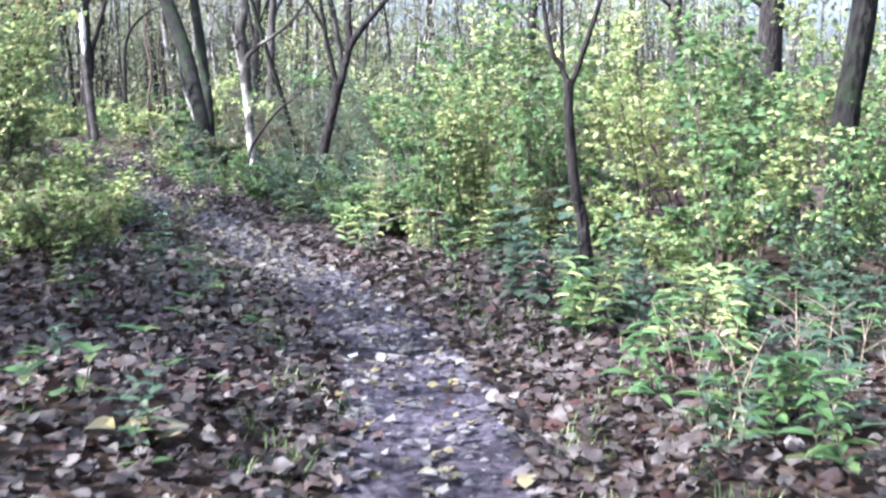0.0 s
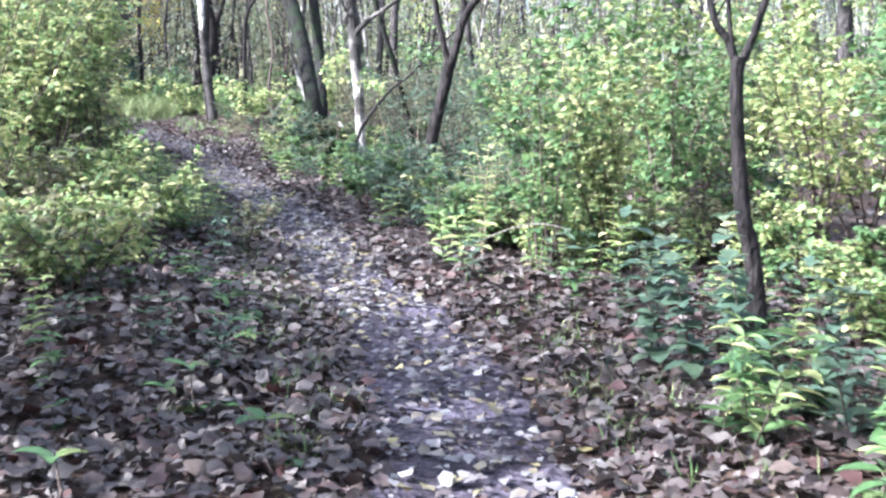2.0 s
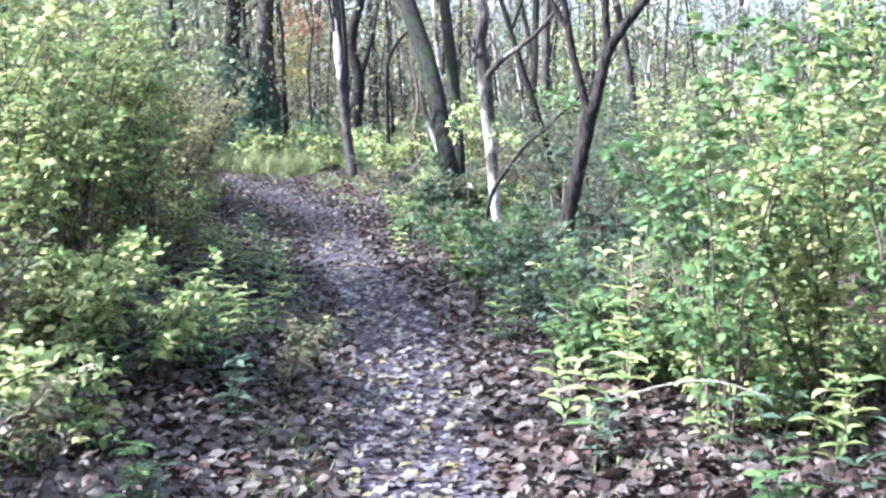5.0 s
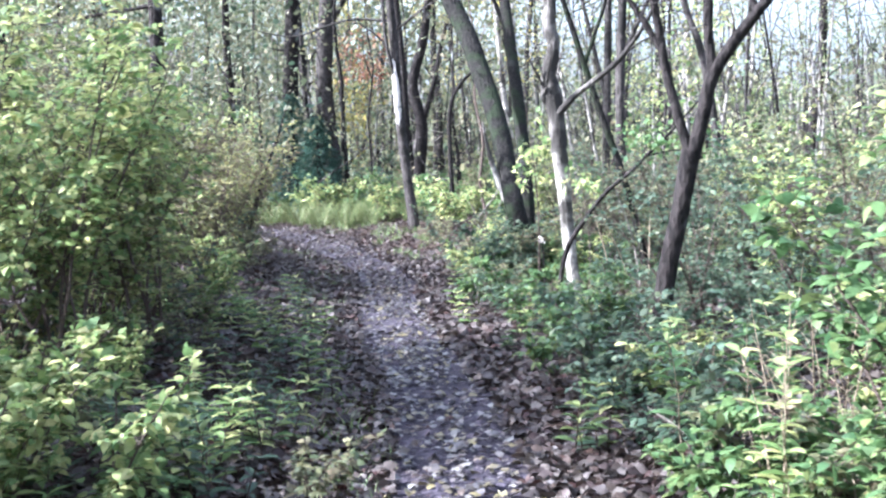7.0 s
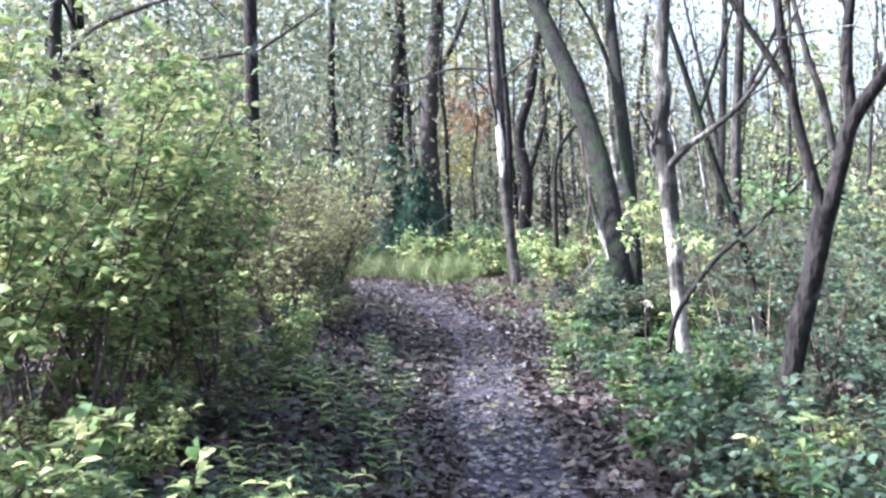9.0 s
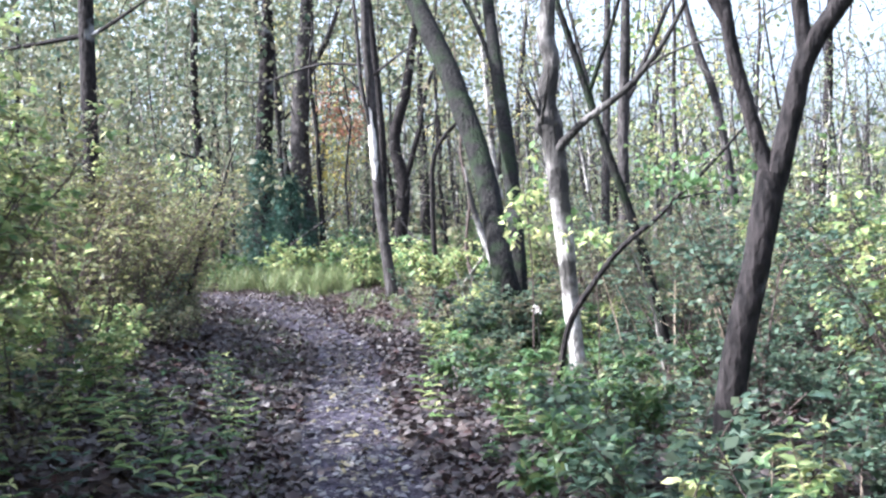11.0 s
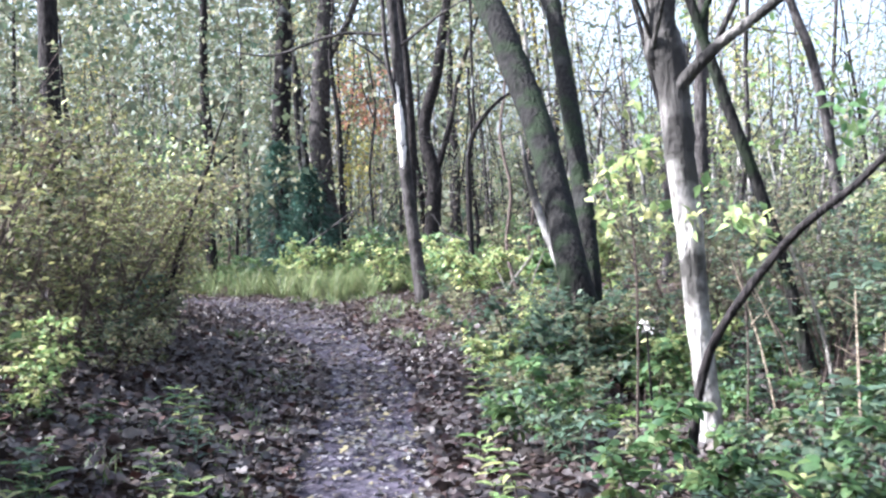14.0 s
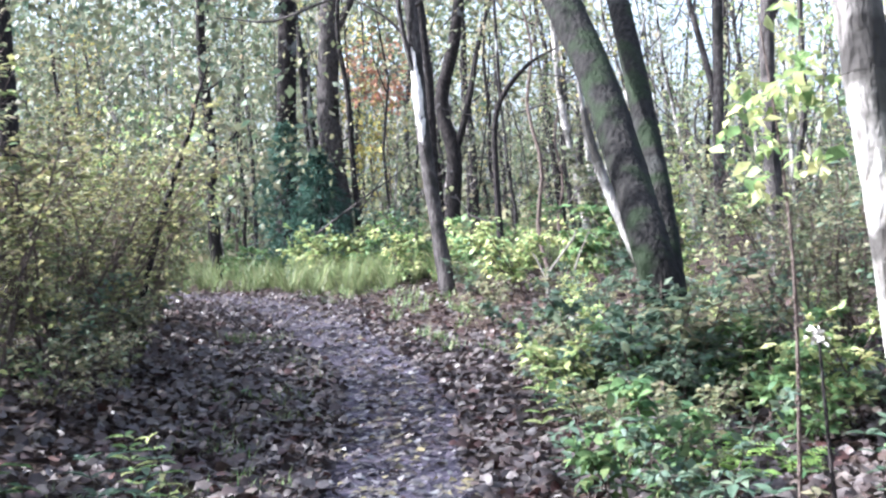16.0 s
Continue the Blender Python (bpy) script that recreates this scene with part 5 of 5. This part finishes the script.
# dead wood and dry stalks
def stalk(x, y, h, lean, az, mat, name, label, category, group, r=0.006):
    ob = new(name)
    ob.location = (x, y, ground_at(x, y))
    dx, dy = math.cos(az) * lean, math.sin(az) * lean
    part("stem", limb_mesh("stem", [(0, 0, -0.04), (dx * 0.4, dy * 0.4, h * 0.5), (dx, dy, h)], [r, r * 0.8, r * 0.3], mat, 5, 7), ob)
    for k in range(3):
        t = rng.uniform(0.4, 0.9)
        a = rng.uniform(0, 6.28)
        s = np.array([dx * t, dy * t, h * t])
        part("twig", limb_mesh("twig", [s, s + [0.08 * math.cos(a), 0.08 * math.sin(a), 0.06], s + [0.15 * math.cos(a), 0.15 * math.sin(a), 0.1]], [r * 0.5, r * 0.4, r * 0.2], mat, 4, 5), ob)
    return tagged(ob, label, category, group)


for i in range(16):
    x, y = 1.15 + rng.uniform(0, 0.9), 5.2 + rng.uniform(0, 1.5)
    stalk(x, y, rng.uniform(0.25, 0.55), rng.uniform(0.02, 0.2), rng.uniform(0, 6.28), STRAW, "dry_stalk", "pale dry weed stalk standing in dead leaves", "stalk", "dry stalks")
for i in range(14):
    x, y = -1.0 + rng.uniform(-0.7, 0.6), 15.0 + rng.uniform(-0.8, 1.0)
    stalk(x, y, rng.uniform(0.6, 1.1), rng.uniform(0.05, 0.3), rng.uniform(0, 6.28), STRAW, "dry_stalk", "pale dry weed stalk standing in dead leaves", "stalk", "dry stalks")
for i in range(12):
    x, y = -2.8 + rng.uniform(-0.8, 0.8), 24.3 + rng.uniform(-0.8, 1.4)
    stalk(x, y, rng.uniform(0.9, 1.5), rng.uniform(0.05, 0.5), rng.uniform(0, 6.28), STRAW, "dry_stalk", "pale dry weed stalk standing in dead leaves", "stalk", "dry stalks", 0.012)


def fallen_branch(label, points, radii, mat, side=()):
    foot = Vector((points[0][0], points[0][1], ground_at(points[0][0], points[0][1])))
    ob = new("fallen_branch")
    ob.location = foot
    move = lambda ps: [np.array(p) - np.array(foot) for p in ps]
    part("stem", limb_mesh("stem", move(points), radii, mat, 8), ob)
    for sp, sr in side:
        part("twig", limb_mesh("twig", move(sp), sr, mat, 6), ob)
    return tagged(ob, label, "branch", "fallen branches")


fallen_branch("pale forked dead branch standing out of bushes", [(-8.95, 36, 0.3), (-9.0, 36, 0.75), (-8.85, 36, 1.0), (-8.55, 36, 1.35), (-8.5, 36, 1.5)], [0.028, 0.024, 0.022, 0.018, 0.008], DEAD_WOOD,
              [([(-9.0, 36, 0.75), (-9.12, 36, 1.05), (-9.2, 36, 1.2)], [0.02, 0.016, 0.008]), ([(-8.6, 36, 0.5), (-8.55, 36, 0.9), (-8.3, 36, 1.45)], [0.02, 0.017, 0.01])])
fallen_branch("pale dead branch lying in leafy undergrowth", [(-1.75, 15.3, 0.42), (-1.4, 15.1, 0.24), (-1.2, 14.9, 0.16), (-0.87, 14.55, 0.12), (-0.4, 14.1, 0.1)], [0.006, 0.009, 0.013, 0.015, 0.012], DEAD_WOOD)
fallen_branch("pale dead branch propped over undergrowth", [(-0.9, 12.6, 0.3), (-0.6, 12.3, 0.45), (-0.35, 12.1, 0.52), (-0.1, 11.9, 0.5)], [0.005, 0.006, 0.005, 0.003], DEAD_WOOD)
fallen_branch("thin pale dead pole leaning among shrubs", [(-3.2, 23.8, 0.3), (-3.3, 23.9, 0.9), (-3.5, 24.0, 1.5)], [0.016, 0.014, 0.008], DEAD_WOOD)
row_of(["seedling"], [(-1.85, 5.15), (-1.7, 5.5), (-1.55, 6.2), (-1.2, 7.2), (-1.7, 7.9), (-5.35, 25.9), (-5.05, 25.0), (-5.2, 25.4), (-4.8, 25.2)], (1.2, 1.6))

# single leaves on the trail
leaf_kinds = []
for k in range(6):
    shape = (LOBED, BROAD)[k % 2]
    v, f = leaf_arrays(np.zeros((1, 3)), np.array([[0, 1.0, 0.05]]), np.array([[0.1, 0, 1.0]]), [1.0], 0.8, shape)
    v = v + rng.normal(0, 0.025, v.shape)
    leaf_kinds.append(raw_mesh("fallen_leaf", v, f, PALE_LEAF if k < 4 else LITTER))
for i in range(290):
    x, y = (float(q[0]) for q in scatter(1, 4.2, 27, 0.6))
    ob = part("fallen_leaf", leaf_kinds[rng.integers(6)], trail)
    s = rng.uniform(0.05, 0.11)
    ob.matrix_basis = pose(x, y, float(rise(y)) + 0.02, rng.normal(0, 12), rng.normal(0, 12), rng.uniform(0, 360)) @ Matrix.Scale(s, 4)
for x, y, s in [(-1.5, 4.9, 0.16), (-1.36, 4.96, 0.14), (-1.2, 4.88, 0.2)]:
    ob = part("fallen_leaf", leaf_kinds[1], ground)
    ob.matrix_basis = pose(x, y, ground_at(x, y) + 0.06, 5, 8, rng.uniform(0, 360)) @ Matrix.Scale(s, 4)

# twig tangle of the middle distance
tubes = []
for i in range(2600):
    y = rng.uniform(40, 95)
    x = -0.34 * y + rng.uniform(-1, 1) * (12 + 0.42 * y)
    if abs(trail_offset(np.array([x]), np.array([y]))[0]) < 2.5:
        continue
    z = float(rise(y)) + rng.uniform(0.3, 11)
    d = unit(np.array([rng.normal(), rng.normal() * 0.5, rng.uniform(-0.1, 1.4)])) * rng.uniform(0.8, 3.2)
    m1 = np.array([x, y, z]) + d * 0.5 + rng.normal(0, 0.15, 3)
    r = rng.uniform(0.008, 0.03)
    tubes.append(tube_arrays([(x, y, z), m1, np.array([x, y, z]) + d], [r, r * 0.7, r * 0.3], 3))
v, f = join_arrays(tubes)
tagged(new("twig_tangle", raw_mesh("twig_tangle", v, f, BARK_GREY)), "tangle of bare grey twigs between the trees", "twigs", kind="stuff")


def clumped(n, per, y0, y1, low, high, z0, z1, puff):
    """Leaf places in loose clumps between two distances, by the ratio x / y."""
    m = n // per
    y = rng.uniform(y0, y1, m)
    c = np.stack([y * rng.uniform(low, high, m), y, rng.uniform(z0, z1, m)], -1)
    p = (c[:, None] + rng.normal(0, 1, (m, per, 3)) * puff * rng.uniform(0.5, 1.4, (m, 1, 1)) * [1.2, 1.0, 0.7]).reshape(-1, 3)
    p[:, 2] = np.maximum(p[:, 2], 0.1) + rise(p[:, 1])
    return p


def leaf_cloud(name, p, size, mat, label, category):
    n = len(p)
    v, f = leaf_arrays(p, rng.normal(0, 1, (n, 3)), unit(rng.normal(0, 0.8, (n, 3)) + [0, 0, 0.6]), rng.uniform(*size, n), 0.65, DIAMOND)
    tagged(new(name, raw_mesh(name, v, f, mat)), label, category, kind="stuff")


leaf_cloud("high_foliage", clumped(36000, 26, 42, 100, -0.85, 0.0, 1.5, 15, 0.7), (0.10, 0.22), OLIVE, "thin yellowing foliage high among the trunks", "foliage")
# this cloud and the distant woods use the leaves darkened for shade
leaf_cloud("shaded_foliage", clumped(60000, 34, 40, 85, -1.05, -0.40, 2.0, 17, 0.9), (0.15, 0.34), DEEP_SHADE, "foliage of the deeper wood with canopy shade in its colour", "foliage")
far_left = clumped(48000, 34, 92, 150, -1.1, -0.28, 0.5, 28, 1.9)
far_right = clumped(11000, 30, 92, 170, -0.34, 0.35, 0.5, 8, 1.6)
leaf_cloud("distant_woods", np.concatenate([far_left, far_right]), (0.4, 0.95), DEEP_SHADE, "distant wall of dull autumn woodland foliage", "woods")


# slender trunks standing one behind another, with their side twigs
def trunk_stand(name, count, mat, label, thick):
    tubes = []
    for i in range(count):
        y = 44 + 70 * rng.uniform() ** 0.8
        x = y * rng.uniform(-0.95, 0.22)
        if abs(trail_offset(np.array([x]), np.array([y]))[0]) < 2.6:
            continue
        z, h, lean = float(rise(y)) - 0.2, rng.uniform(7, 16), rng.normal(0, 0.07)
        r = rng.uniform(*thick)
        q = [np.array([x + lean * h * t + rng.normal(0, 0.09) * (t > 0), y, z + h * t]) for t in np.linspace(0, 1, 6)]
        tubes.append(tube_arrays(q, [r * 1.2, r, r * 0.9, r * 0.75, r * 0.5, r * 0.12], 5))
        for j in range(4):
            b = q[1 + j]
            d = np.array([rng.normal(0, 1), rng.normal(0, 0.4), rng.uniform(0.5, 1.4)]) * rng.uniform(0.5, 1.4)
            tubes.append(tube_arrays([b, b + d * 0.5 + rng.normal(0, 0.08, 3), b + d], [r * 0.35, r * 0.25, r * 0.08], 3))
    v, f = join_arrays(tubes)
    tagged(new(name, raw_mesh(name, v, f, mat, True)), label, "woods", kind="stuff")


trunk_stand("dark_stand", 70, BARK_DARK, "stand of slender dark trunks back in the wood", (0.02, 0.08))
trunk_stand("grey_stand", 170, BARK_GREY, "stand of slender grey trunks back in the wood", (0.02, 0.09))
trunk_stand("pale_stand", 150, BARK_PALE, "stand of slender pale trunks back in the wood", (0.025, 0.09))


# ferns, a log and a leaf cluster painted sunlit white, beside the knotted tree
def fern_mesh(name):
    pieces = []
    az = rng.uniform(0, 6.28)
    length, up = rng.uniform(0.28, 0.42), rng.uniform(0.5, 0.9)
    t = np.linspace(0, 1, 12)
    way = np.array([math.cos(az), math.sin(az), 0])
    rib = way * (t * length)[:, None] + np.array([0, 0, 1.0]) * ((up * t - 0.75 * up * t * t) * length)[:, None]
    side = np.array([-math.sin(az), math.cos(az), 0.0])
    for sgn in (-1, 1):
        p = rib[1:]
        al = side * sgn + way * 0.35 + rng.normal(0, 0.08, (11, 3))
        pieces.append(leaf_arrays(p, al, np.tile([0, 0, 1.0], (11, 1)), 0.10 * np.sin(np.linspace(0.5, 3.0, 11)) + 0.01, 0.3, DIAMOND))
    v, f = join_arrays(pieces)
    return raw_mesh(name, v, f, FERN)


def fern():
    ob = new("fern")
    for i in range(9):
        part("frond", fern_mesh("frond"), ob)
    return tagged(ob, "bright green fern lit by the sun among dead leaves", "fern", "ferns")


for x, y in [(-5.1, 25.0), (-4.95, 25.15), (-5.25, 25.1), (-4.8, 24.9), (-5.05, 25.4), (-4.7, 25.3)]:
    put("fern", fern, x, y, None, rng.uniform(0.8, 1.15))
fallen_branch("dark rotten log lying in dead leaves beside ferns", [(-5.95, 26.45, 0.12), (-5.65, 26.2, 0.14), (-5.3, 25.9, 0.12), (-5.05, 25.75, 0.1)], [0.045, 0.06, 0.06, 0.04], BARK_DARK)
head = new("seed_stalk")
head.location = (-4.39, 23.6, ground_at(-4.39, 23.6))
part("stem", limb_mesh("stem", [(0.03, 0, -0.05), (0.01, 0, 0.4), (0, 0, 0.86)], [0.012, 0.010, 0.006], BARK_DARK, 6, 8), head)
# leaf cluster in near-white colour, which stands for the sun on it
n = 46
p = rng.normal(0, 0.015, (n, 3)) + [0, 0, 0.88]
v, f = leaf_arrays(p, rng.normal(0, 1, (n, 3)), unit(rng.normal(0, 1, (n, 3))), rng.uniform(0.02, 0.035, n), 0.7, ROUNDED)
tagged(part("seed_head", raw_mesh("seed_head", v, f, BARE_WOOD), head), "sunlit leaf cluster painted white", kind="stuff")
tagged(head, "dark stalk with a sunlit leaf cluster painted white", "stalk")
# undergrowth that stands high round the leaning trunks
row_of(["low_bg", "low_ol"], [(-5.4, 26.9), (-5.75, 27.05), (-6.1, 27.1), (-5.1, 27.2), (-6.5, 27.3), (-5.9, 26.7)], (1.3, 1.7))
